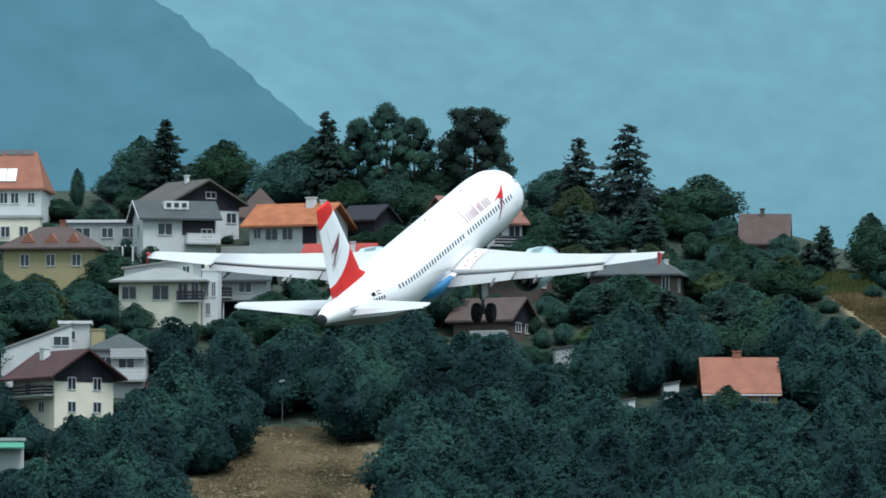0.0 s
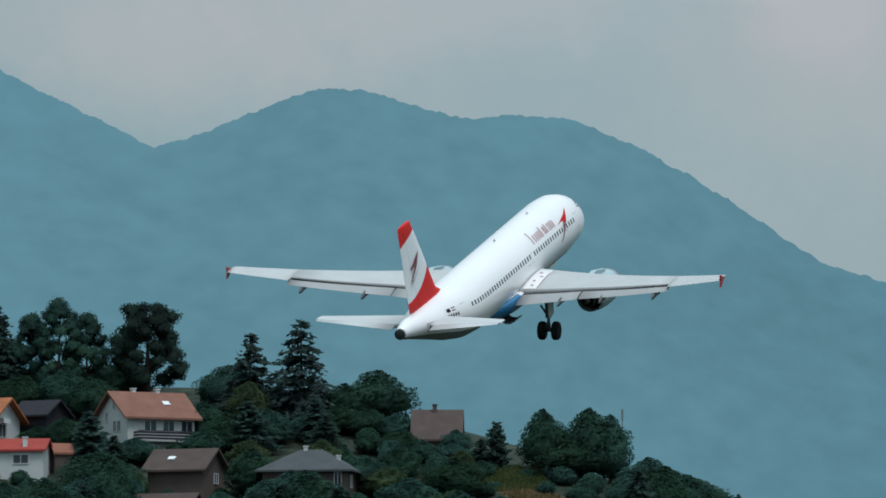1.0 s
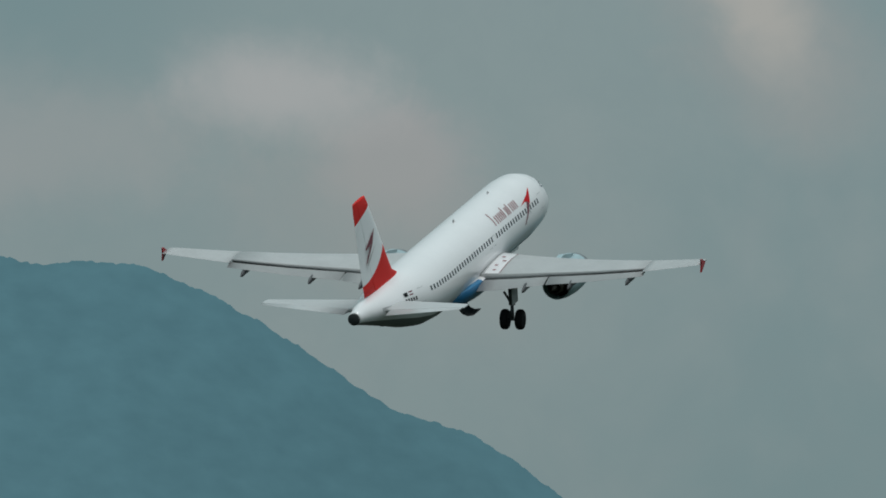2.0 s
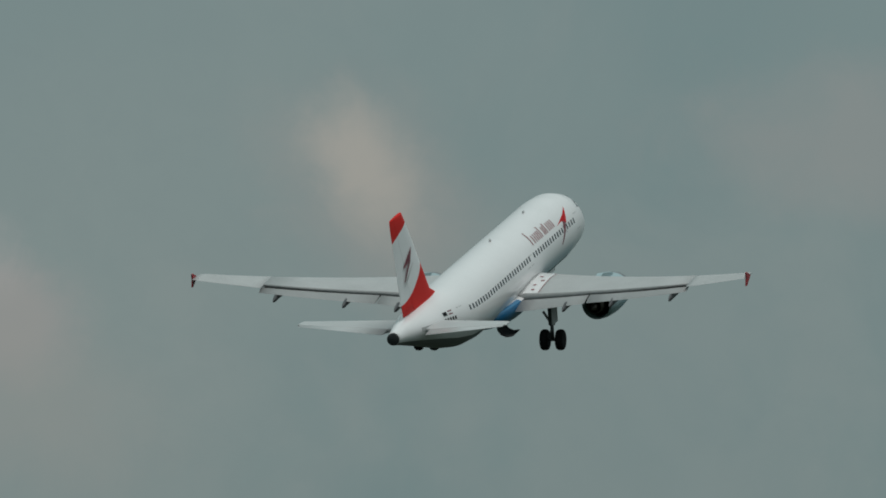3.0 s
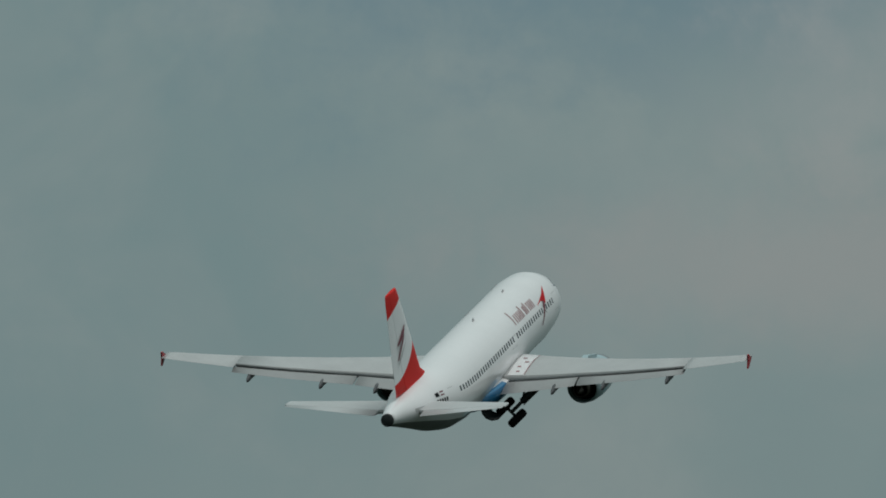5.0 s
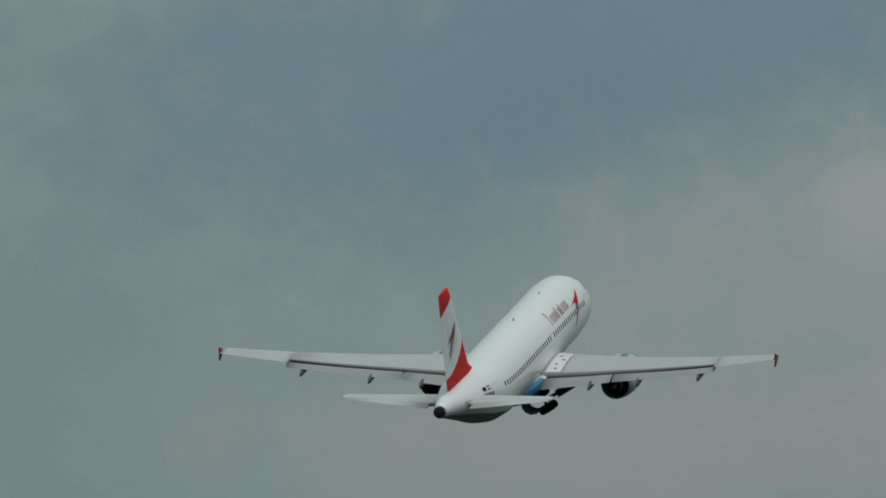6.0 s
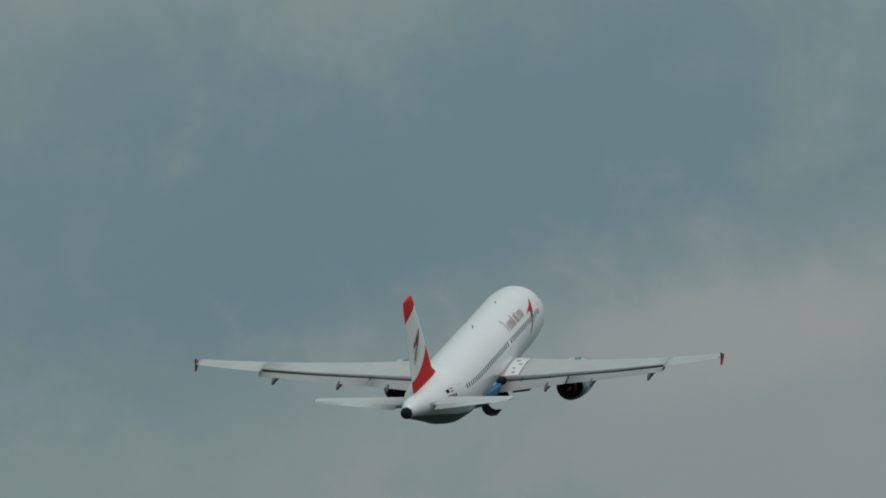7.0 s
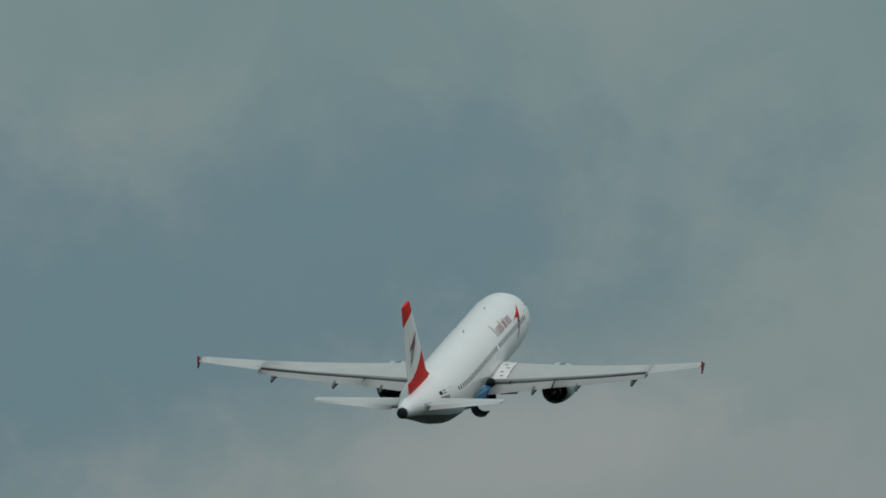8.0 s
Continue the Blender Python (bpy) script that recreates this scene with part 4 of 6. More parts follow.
def block(parent, dx, dy, dz, yaw, w, d, h, roof, rise, over, wall, tiles, inset=2.5, gable=None, windows=(), base=-3.0):
    """A house body with its roof, set into parent at an offset."""
    m = pose(dx, dy, dz, 0, 0, yaw)
    bm = bmesh.new()
    if roof == "gable":
        prism(bm, [(-d / 2, base), (d / 2, base), (d / 2, h), (0, h + rise), (-d / 2, h)], -w / 2, w / 2, 0)
    elif roof == "lean":
        prism(bm, [(-w / 2, base), (w / 2, base), (w / 2, h + rise), (-w / 2, h)], -d / 2, d / 2, 1)
    else:
        add_box(bm, -w / 2, w / 2, -d / 2, d / 2, base, h)
    part("wall", frame_of(m, bm), wall, parent)
    if roof == "gable":
        part("roof", frame_of(m, gable_roof(w, d, h, rise, over)), tiles, parent)
        if gable:
            for s in (-1, 1):
                bm = prism(bmesh.new(), [(-d / 2 + 0.02, h - 0.9), (d / 2 - 0.02, h - 0.9), (d / 2 - 0.02, h), (0, h + rise - 0.05), (-d / 2 + 0.02, h)], s * w / 2, s * (w / 2 + 0.06), 0)
                part("gable_boarding", frame_of(m, bm), gable, parent, "dark timber boarding")
    elif roof == "hip":
        part("roof", frame_of(m, hip_roof(w, d, h, rise, over, inset)), tiles, parent)
    elif roof == "lean":
        part("roof", frame_of(m, lean_roof(w, d, h, rise, over)), tiles, parent)
    else:
        part("roof", frame_of(m, add_box(bmesh.new(), -w / 2 - over, w / 2 + over, -d / 2 - over, d / 2 + over, h, h + 0.3)), tiles, parent)
    for face, u, z, ww, hh in windows:
        window(parent, m, face, u, z, ww, hh, w / 2, d / 2)
    return m


def house(name, label, x, y, category="house", show=0.0, reach=6.0):
    """The foot of a house on the slope; show: how far above its foot the view of it begins, reach: half its width."""
    z = ground_z(x, y)
    h = new(name)
    h.matrix_basis = pose(x, y, z)
    tagged(h, label, category, group="village houses")
    CLEAR.append((x - reach * 0.8, x + reach * 0.8, y - 4.0, z + show))
    return h


def village():
    # tile-roofed house with roof glazing at the crest
    h = house("house", "white house with a steep orange tiled roof and terrace", -48.8, 1531, show=0.2, reach=6.4)
    m = block(h, 0, 0, 0.6, -6, 11.4, 8.5, 3.3, "hip", 3.9, 0.35, M_WHITE, M_TERRA, inset=1.0, windows=[("f", 1.6, 2.1, 0.8, 1.1), ("f", 2.8, 2.1, 0.8, 1.1), ("f", 4.6, 2.1, 0.7, 1.1)])
    for k in range(3):
        bm = add_box(bmesh.new(), -0.52, 0.52, -0.08, 0.08, -1.0, 1.0)
        part("roof_glazing", frame_of(m @ pose(0.1 + k * 1.12, -3.2, 4.65, -44, 0, 0), bm), M_SOLAR, h, "pale glazed roof panel")
    for u, wd in ((0.6, 1.0), (2.0, 1.3), (3.6, 1.5)):
        part("roof_hatch", frame_of(m, add_box(bmesh.new(), u - wd / 2, u + wd / 2, -0.5, 0.5, 7.05, 7.6)), M_METAL, h)
    block(h, 1.0, -5.2, -1.9, -4, 8.5, 3.0, 2.3, "flat", 0, 0.15, M_CREAM, M_GREYWALL, windows=[("f", 0.5, 0.8, 0.9, 1.1), ("f", 2.5, 0.8, 0.9, 1.1)])
    # yellow house with brown hipped roof
    h = house("house", "yellow house with an orange-brown hipped roof and dormers", -41.6, 1509, show=1.7, reach=5.0)
    m = block(h, 0, 0, 0, -8, 9.8, 8.0, 3.3, "hip", 2.1, 0.7, M_YELLOW, M_BROWNROOF, inset=3.2, windows=[("f", -2.6, 1.8, 0.9, 1.2), ("f", 0.2, 1.8, 0.9, 1.2), ("f", 3.0, 1.8, 0.9, 1.2)])
    for u in (-2.3, 0.2, 2.6):
        bm = prism(bmesh.new(), [(u - 0.75, 3.75), (u + 0.75, 3.75), (u, 4.75)], -3.6, -1.2, 1)
        part("dormer", frame_of(m, bm), M_TERRA, h, "small orange gabled dormer")
    chimney(h, m, 0.8, 0.4, 5.0, 6.2, M_TERRA)
    # low glazed veranda and pergola beside it
    h = house("pergola", "white timber pergola over a terrace", -34.4, 1511, "pergola", show=0.8, reach=1.6)
    bm = bmesh.new()
    for px in (-1.1, 0.0, 1.1):
        for py in (-0.8, 0.8):
            add_box(bm, px - 0.07, px + 0.07, py - 0.07, py + 0.07, -1, 3.0)
    part("post_frame", bm, M_TRIM, h)
    bm = bmesh.new()
    for k in range(6):
        add_box(bm, -1.5 + k * 0.6 - 0.05, -1.5 + k * 0.6 + 0.05, -1.2, 1.2, 3.0, 3.14)
    part("rafter_frame", bm, M_TRIM, h)
    # terraced white flat-roofed annexes behind the pergola
    h = house("annexe", "long low white annexe with a flat roof", -36.3, 1524, "annexe", show=0.6, reach=4.2)
    block(h, 0, 0, -0.6, -4, 8.2, 5, 2.4, "flat", 0, 0.3, M_GREYWALL, M_TRIM, windows=[("f", -2.5, 1.3, 1.6, 1.0), ("f", 0.2, 1.3, 1.2, 1.0), ("f", 2.6, 1.3, 1.6, 1.0)])
    # white double house under grey roofs, dark timber gable
    h = house("house", "white two-part house with grey roofs and a dark timber gable", -28.1, 1520, show=0.0, reach=6.6)
    m = block(h, 0.5, 5.2, 0, -57, 7.2, 8.4, 5.3, "gable", 2.2, 0.8, M_WHITE, M_BROWNGREY, gable=M_TIMBER, windows=[("r", 0.6, 6.0, 1.2, 0.6), ("r", 3.2, 3.6, 1.2, 1.0)])
    chimney(h, m, 0.3, -0.4, 7.2, 8.2, None, 0.4)
    m = block(h, -0.9, -1.8, 0, 13, 8.0, 5.6, 3.2, "gable", 1.7, 0.6, M_WHITE, M_GREYROOF, windows=[("f", -1.6, 1.9, 1.5, 1.2), ("f", 3.0, 1.4, 1.1, 1.0), ("l", 0.4, 1.8, 0.8, 1.3)])
    part("dormer", frame_of(m, add_box(bmesh.new(), -1.5, 1.2, -1.9, -0.4, 4.1, 5.0)), M_TRIM, h, "white roof dormer")
    for u in (-1.0, -0.15, 0.7):
        part("dormer_pane", frame_of(m, add_box(bmesh.new(), u - 0.25, u + 0.25, -1.96, -1.9, 4.35, 4.8)), M_PANE, h)
    for s0 in (-1, 1):
        part("barge_board", frame_of(m, prism(bmesh.new(), [(s0 * 3.4, 2.75), (s0 * 3.4, 3.0), (0, 5.15), (0, 4.85)], -4.66, -4.61, 0)), M_TRIM, h, "white barge board")
    balcony(h, m, 0.6, 4.3, 0.4, 2.8, M_TRIM)
    # flat panel in the timber colour paints the recess's shade on the wall
    part("timber_bay", frame_of(m, add_box(bmesh.new(), 0.3, 3.9, -2.88, -2.79, 1.3, 3.1)), M_TIMBER, h, "flat dark panel that paints the shade of a recess")
    # pyramid roof behind
    h = house("house", "house with a grey-brown pyramid roof among trees", -19.9, 1534, show=0.2, reach=1.5)
    block(h, 0, 0, -1.3, 0, 5.4, 5.4, 1.6, "hip", 2.9, 0.4, M_GREYWALL, M_BROWNROOF, inset=2.95)
    # orange-roofed bungalow
    h = house("house", "white house with a bright orange tiled roof and chimney", -15.6, 1520.5, show=-0.3, reach=6.6)
    m = block(h, 0, 0, 0, -24, 8.3, 7.4, 2.7, "gable", 2.1, 0.8, M_WHITE, M_ORANGE, windows=[("f", -3.2, 1.6, 0.8, 1.0), ("f", -1.5, 1.5, 1.4, 1.2), ("f", 0.4, 1.5, 1.2, 1.2), ("r", -1.0, 1.4, 1.6, 1.3)])
    chimney(h, m, 1.8, -0.6, 4.2, 5.5, M_TRIM, 0.9)
    chimney(h, m, 3.0, -0.2, 4.2, 5.2, M_TRIM, 0.5)
    part("porch", frame_of(m, add_box(bmesh.new(), 2.2, 3.8, -3.8, -3.7, 0.2, 2.3)), M_TIMBER, h, "dark timber porch door")
    part("awning", frame_of(m, prism(bmesh.new(), [(-1.9, 2.7), (0.0, 2.7), (-0.2, 2.2), (-1.7, 2.2)], 4.15, 4.75, 0)), M_TRIM, h, "white window awning")
    part("garden_wall", frame_of(m, add_box(bmesh.new(), -6.5, 4.5, -5.9, -5.6, -1.6, 0.2)), M_GREYWALL, h)
    h = house("barn", "dark timber barn with a low brown roof", -8.0, 1524.5, "barn", show=0.5, reach=2.4)
    block(h, 0, 0, -0.5, -34, 4.2, 4.4, 2.7, "gable", 1.4, 0.5, M_TIMBER, M_TIMBER)
    # red-roofed garage
    h = house("garage", "white garage with a red sheet roof", -10.9, 1509.5, "garage", show=1.5, reach=4.4)
    m = block(h, 0, 0, 0.6, -10, 7.2, 4.5, 1.9, "gable", 1.1, 0.4, M_WHITE, M_REDROOF, windows=[("f", 1.2, 0.9, 1.6, 0.9)])
    chimney(h, m, 1.6, -1.8, 2.0, 3.2, M_TRIM, 0.45)
    part("ramp_wall", frame_of(m, prism(bmesh.new(), [(-7.0, -1.8), (-3.7, -1.5), (-3.7, 1.2), (-4.1, 1.2)], -2.6, -2.3, 1)), M_TRIM, h, "white sloping retaining wall")
    h = house("shed", "small shed with an orange roof in the bushes", -5.8, 1511, "shed", show=1.2, reach=1.2)
    block(h, 0, 0, 0, 15, 2.0, 2.4, 2.0, "gable", 0.9, 0.2, M_BRICK, M_TERRA)
    # white house with terracotta roof and long balcony
    h = house("house", "white gabled house with a terracotta roof and dark balcony", 3.0, 1521, show=1.6, reach=5.0)
    m = block(h, 0.3, 0, -0.6, 27, 8.1, 7.2, 3.6, "gable", 2.5, 0.65, M_WHITE, M_TERRABROWN, windows=[("f", -1.3, 2.5, 1.4, 1.1), ("f", 0.9, 2.5, 1.3, 1.1), ("f", 3.1, 2.5, 1.3, 1.0), ("l", 1.6, 2.5, 0.7, 1.1), ("l", 0.6, 2.5, 0.6, 1.1), ("l", -1.3, 3.6, 0.5, 0.9), ("l", 0.4, 4.9, 0.4, 1.0)])
    balcony(h, m, -3.3, 4.0, 0.9, 3.6, M_TIMBER)
    chimney(h, m, -1.5, 0.1, 5.6, 6.6, None, 0.45)
    chimney(h, m, 1.4, 0.1, 5.6, 6.6, None, 0.45)
    part("skylight", frame_of(m @ pose(1.5, -1.85, 5.05, 34.8, 0, 0), add_box(bmesh.new(), -0.4, 0.4, -0.35, 0.35, -0.05, 0.09)), M_SOLAR, h)
    # cream hipped villa with stair tower
    h = house("house", "cream villa with a low grey hipped roof and dark balcony", -29.4, 1494.5, show=0.4, reach=6.2)
    m = block(h, 0, 0, 0, -10, 8.6, 8.0, 4.0, "hip", 1.3, 0.95, M_CREAM, M_PALEROOF, inset=3.4, windows=[("f", -3.2, 2.6, 1.5, 1.3), ("f", 0.2, 2.6, 1.7, 1.5), ("f", 2.6, 2.7, 1.0, 1.7), ("f", 3.9, 2.7, 0.7, 1.7), ("f", -1.6, 0.3, 0.6, 0.7), ("f", -2.6, 0.3, 0.6, 0.7)])
    balcony(h, m, 2.1, 4.9, 1.7, 4.0, M_TIMBER)
    block(h, -0.4, 2.6, 1.6, -10, 7.4, 4.8, 3.8, "lean", 0.9, 0.3, M_WHITE, M_PALEROOF, windows=[("f", 0.6, 3.3, 1.6, 0.9), ("f", 3.0, 3.4, 0.7, 1.2)], base=1)
    m = block(h, 4.9, -2.6, 0, -10, 1.7, 2.0, 4.9, "flat", 0, 0.05, M_TRIM, M_TRIM, windows=[("f", -0.35, 3.0, 0.35, 1.5), ("f", 0.4, 3.0, 0.35, 1.5), ("f", -0.2, 0.9, 0.4, 1.2)])
    chimney(h, m, -1.0, 2.4, 4.4, 6.9, M_CREAM, 0.4)
    # small grey-roofed house beside it
    h = house("house", "small grey-roofed house with timber balcony", -21.4, 1501, show=0.4, reach=3.2)
    m = block(h, 0, 0, 0, -6, 5.8, 5.0, 2.0, "gable", 1.3, 0.6, M_GREYWALL, M_GREYROOF, windows=[("f", 0.6, 1.1, 1.3, 1.0)])
    balcony(h, m, -3.1, -0.8, 0.1, 2.5, M_TIMBER)
    # white carport posts under it
    h = house("carport", "open carport with thin white posts", -22.5, 1494.5, "carport", show=0.0, reach=2.8)
    bm = bmesh.new()
    for px in (-2.4, -0.8, 0.8, 2.4):
        add_box(bm, px - 0.06, px + 0.06, -1.0, -0.9, -1.0, 1.6)
    part("post_frame", bm, M_TRIM, h)
    part("roof", add_box(bmesh.new(), -2.7, 2.7, -1.3, 1.5, 1.6, 1.75), M_GREYROOF, h)
    part("back_wall", add_box(bmesh.new(), -2.6, 2.6, 1.2, 1.4, -1.5, 1.6), M_TIMBER, h)
    # modern white building
    h = house("house", "modern white house with a slanting grey roof", -42.3, 1470, show=0.6, reach=4.6)
    m = block(h, -0.4, 0, 0, 6, 7.4, 6.5, 3.2, "lean", 2.7, 0.15, M_WHITE, M_PALEROOF, windows=[("f", 2.6, 4.2, 1.6, 0.9)])
    block(h, 3.9, 1.0, 2.6, 0, 3.0, 4, 3.5, "flat", 0, 0.3, M_WHITE, M_TRIM, windows=[("f", -0.6, 2.3, 1.2, 0.8)])
    h = house("house", "white house with a grey hipped roof and stacked balconies", -33.6, 1467.5, show=0.2, reach=3.2)
    m = block(h, 0, 0, 0, -6, 5.6, 6.0, 4.1, "hip", 1.5, 0.5, M_WHITE, M_GREYROOF, inset=2.6, windows=[("f", 1.0, 2.6, 1.6, 1.3), ("f", -1.2, 2.6, 1.2, 1.2)])
    balcony(h, m, -0.6, 3.1, 0.8, 3.0, M_TRIM, deep=0.9, rail=1.2)
    balcony(h, m, -0.6, 3.1, 3.2, 3.0, M_TRIM, deep=0.7, rail=0.8)
    chimney(h, m, -2.4, 0.2, 3.6, 6.2, M_YELLOW, 1.3)
    # chalet
    h = house("chalet", "cream chalet with a red-brown roof and dark balcony", -39.3, 1456.5, "chalet", show=0.4, reach=6.2)
    m = block(h, 0, 0, 0.3, -56, 8.0, 7.2, 4.2, "gable", 2.3, 1.1, M_CREAM, M_REDBROWN, gable=M_TIMBER,
              windows=[("r", -1.5, 3.1, 0.9, 1.2), ("r", 1.6, 3.1, 0.9, 1.2), ("r", -1.5, 0.7, 0.9, 1.0), ("r", 1.6, 0.7, 0.9, 1.0), ("f", -1.0, 2.6, 1.0, 1.2), ("f", 1.6, 0.7, 1.0, 1.0)])
    balcony(h, m, -3.8, 4.1, 1.9, 3.8, M_TIMBER)
    chimney(h, m, -1.6, -1.2, 5.2, 6.9, M_TRIM, 0.8)
    # kiosk below
    h = house("kiosk", "white hut with a green awning", -45.2, 1439, "hut", show=0.0, reach=2.2)
    m = block(h, 0, 0, 0, 4, 4.6, 4, 2.6, "flat", 0, 0.2, M_WHITE, M_GREYWALL)
    part("awning", frame_of(m, prism(bmesh.new(), [(-2.0, 2.5), (-3.4, 1.9), (-3.4, 1.75), (-2.0, 2.3)], -2.3, 2.3, 0)), M_GREEN, h, "green cloth awning")
    # brown roofs under the flight path
    h = house("house", "low house with a brown roof and dark gable", 5.3, 1487.5, show=0.3, reach=4.6)
    m = block(h, 0, 0, 0, -26, 6.6, 5.6, 1.7, "gable", 2.0, 0.7, M_BRICK, M_BROWNROOF, gable=M_TIMBER, windows=[("r", -0.8, 0.7, 1.2, 0.9), ("r", 1.4, 0.6, 0.9, 0.9)])
    balcony(h, m, -1.0, 3.2, -0.3, 2.8, M_TRIM, deep=0.8, rail=0.5)
    h = house("house", "house with a dull brown roof among trees", 7.6, 1503, show=1.0, reach=4.2)
    m = block(h, 0, 0, 0, -24, 6.4, 6.0, 2.2, "gable", 2.0, 0.6, M_BRICK, M_BROWNROOF, windows=[("r", 0.5, 1.2, 1.0, 1.0)])
    part("skylight", frame_of(m @ pose(-1.0, -1.6, 3.35, 33, 0, 0), add_box(bmesh.new(), -0.4, 0.4, -0.3, 0.3, -0.05, 0.1)), M_SOLAR, h)
    # grey hipped house
    h = house("house", "brown house with a grey-green hipped roof and white window", 20.9, 1500, show=1.7, reach=5.4)
    m = block(h, 0, 0, 0, -12, 9.2, 7.4, 2.8, "hip", 2.0, 0.7, M_BRICK, M_GREYROOF, inset=3.4, windows=[("f", 3.6, 1.6, 0.7, 1.5), ("r", -1.5, 1.5, 0.9, 1.3)])
    chimney(h, m, -0.6, 0.0, 4.6, 5.3, M_TRIM, 0.4)
    chimney(h, m, 3.2, -1.2, 3.3, 4.2, M_TRIM, 0.4)
    # terracotta roof in the wood
    h = house("house", "yellow house with a broad terracotta roof in the wood", 30.7, 1461.5, show=0.4, reach=4.6)
    m = block(h, 0, 0, 0.1, 3, 7.4, 8.0, 1.0, "gable", 3.5, 0.45, M_YELLOW, M_TERRA, windows=[("f", 2.4, 0.3, 0.9, 0.7)])
    chimney(h, m, -0.2, 0.3, 4.2, 5.3, M_TERRA, 0.9)
    part("gutter", frame_of(m, add_box(bmesh.new(), -4.1, 4.1, -4.58, -4.46, 0.55, 0.68)), M_TRIM, h)
    # brown roof on the crest
    h = house("house", "house with a steep brown tiled roof on the crest", 34.9, 1524, show=2.0, reach=3.0)
    m = block(h, 0, 0, -1.4, -3, 5.0, 7.0, 1.6, "gable", 3.1, 0.35, M_BRICK, M_BROWNROOF)
    chimney(h, m, -0.3, -0.2, 4.2, 5.4, M_BRICK, 0.45)
    part("skylight", frame_of(m @ pose(0.4, -2.1, 2.85, 41, 0, 0), add_box(bmesh.new(), -0.22, 0.22, -0.2, 0.2, -0.05, 0.1)), M_SOLAR, h)
    # small pale sheds and walls half hidden by leaves
    for x, y, w, hh, mat, lab in ((12.7, 1474, 2.1, 2.2, M_GREYWALL, "small pale grey shed among trees"), (23.6, 1464, 1.6, 1.3, M_WHITE, "low white garden hut among trees"),
                                  (19.0, 1459, 1.5, 1.2, M_WHITE, "low white garden hut among trees"), (-30.2, 1466, 1.8, 1.4, M_BRICK, "small red-brown shed in the bushes")):
        h = house("shed", lab, x, y, "shed", show=0.9, reach=w * 0.42)
        block(h, 0, 0, 0, 8, w, 2.0, hh, "lean", 0.3, 0.12, mat, M_GREYROOF)
    # slender mast on the far slope
    mast = new("mast")
    mast.matrix_basis = pose(54.5, 1512, ground_z(54.5, 1512) - 0.3)
    tagged(mast, "slender grey steel mast on the hillside", "mast")
    bm = rod(bmesh.new(), (0, 0, 0), (0, 0, 8.5), 0.06)
    part("pole", bm, M_METAL, mast)
    part("head", rod(bmesh.new(), (0, 0, 7.4), (0, 0, 8.6), 0.12), M_METAL, mast)


village()


# ---------------------------------------------------------------- trees
ICO = [(0, 0, 1), (0.894, 0, 0.447), (0.276, 0.851, 0.447), (-0.724, 0.526, 0.447), (-0.724, -0.526, 0.447), (0.276, -0.851, 0.447),
       (0.724, 0.526, -0.447), (-0.276, 0.851, -0.447), (-0.894, 0, -0.447), (-0.276, -0.851, -0.447), (0.724, -0.526, -0.447), (0, 0, -1)]
ICO_FACES = [(0, 1, 2), (0, 2, 3), (0, 3, 4), (0, 4, 5), (0, 5, 1), (1, 6, 2), (2, 7, 3), (3, 8, 4), (4, 9, 5), (5, 10, 1),
             (6, 7, 2), (7, 8, 3), (8, 9, 4), (9, 10, 5), (10, 6, 1), (11, 7, 6), (11, 8, 7), (11, 9, 8), (11, 10, 9), (11, 6, 10)]


def unit(a):
    return a / np.maximum(np.linalg.norm(a, axis=1)[:, None], 1e-6)


def leaf_cloud(rng, centres, radii, per, size, flat=1.0, round_off=0.55):
    """Small leaf sprays round clump centres: vertices, faces and the soft normals of a leafy surface."""
    v, f, n = [], [], []
    mid = np.array([0.0, 0.0, float(np.mean([c[2] for c in centres]))])
    spread = max(c[2] for c in centres) - mid[2]

    def soft(pos, d):
        """Leans a leaf's normal from its clump's roundness to the whole crown's."""
        whole = unit((pos - mid) * np.array((1, 1, 2.6 / max(spread, 2.6))))
        return unit(d * (1 - round_off) + whole * round_off + np.array((0, -0.1, 0.62)))

    for c, r in zip(centres, radii):
        d = unit(rng.normal(size=(per, 3)))
        pos = np.array(c) + d * (r * (0.80 + 0.30 * rng.random((per, 1)))) * np.array((1, 1, flat))
        nrm = unit(d + 0.45 * rng.normal(size=(per, 3)))
        tan = unit(np.cross(nrm, rng.normal(size=(per, 3))))
        bit = np.cross(nrm, tan)
        s = size * (0.55 + 0.8 * rng.random((per, 1)))
        k = len(v)
        leaf = np.stack([pos - tan * s, pos + tan * s * 0.75 - bit * s * 0.55, pos + tan * s * 0.75 + bit * s * 0.55], 1)
        v += leaf.reshape(-1, 3).tolist()
        n += np.repeat(soft(pos, d), 3, axis=0).tolist()
        f += [(k + 3 * i, k + 3 * i + 1, k + 3 * i + 2) for i in range(per)]
    # leafy hearts that close the view through a clump
    for c, r in zip(centres, radii):
        k = len(v)
        heart = np.array([(p[0] * (0.85 + 0.3 * rng.random()), p[1] * (0.85 + 0.3 * rng.random()), flat * p[2]) for p in ICO]) * r * 0.78
        v += (np.array(c) + heart).tolist()
        n += soft(np.array(c) + heart, unit(heart)).tolist()
        f += [(k + a, k + b, k + d) for a, b, d in ICO_FACES]
    return v, f, n


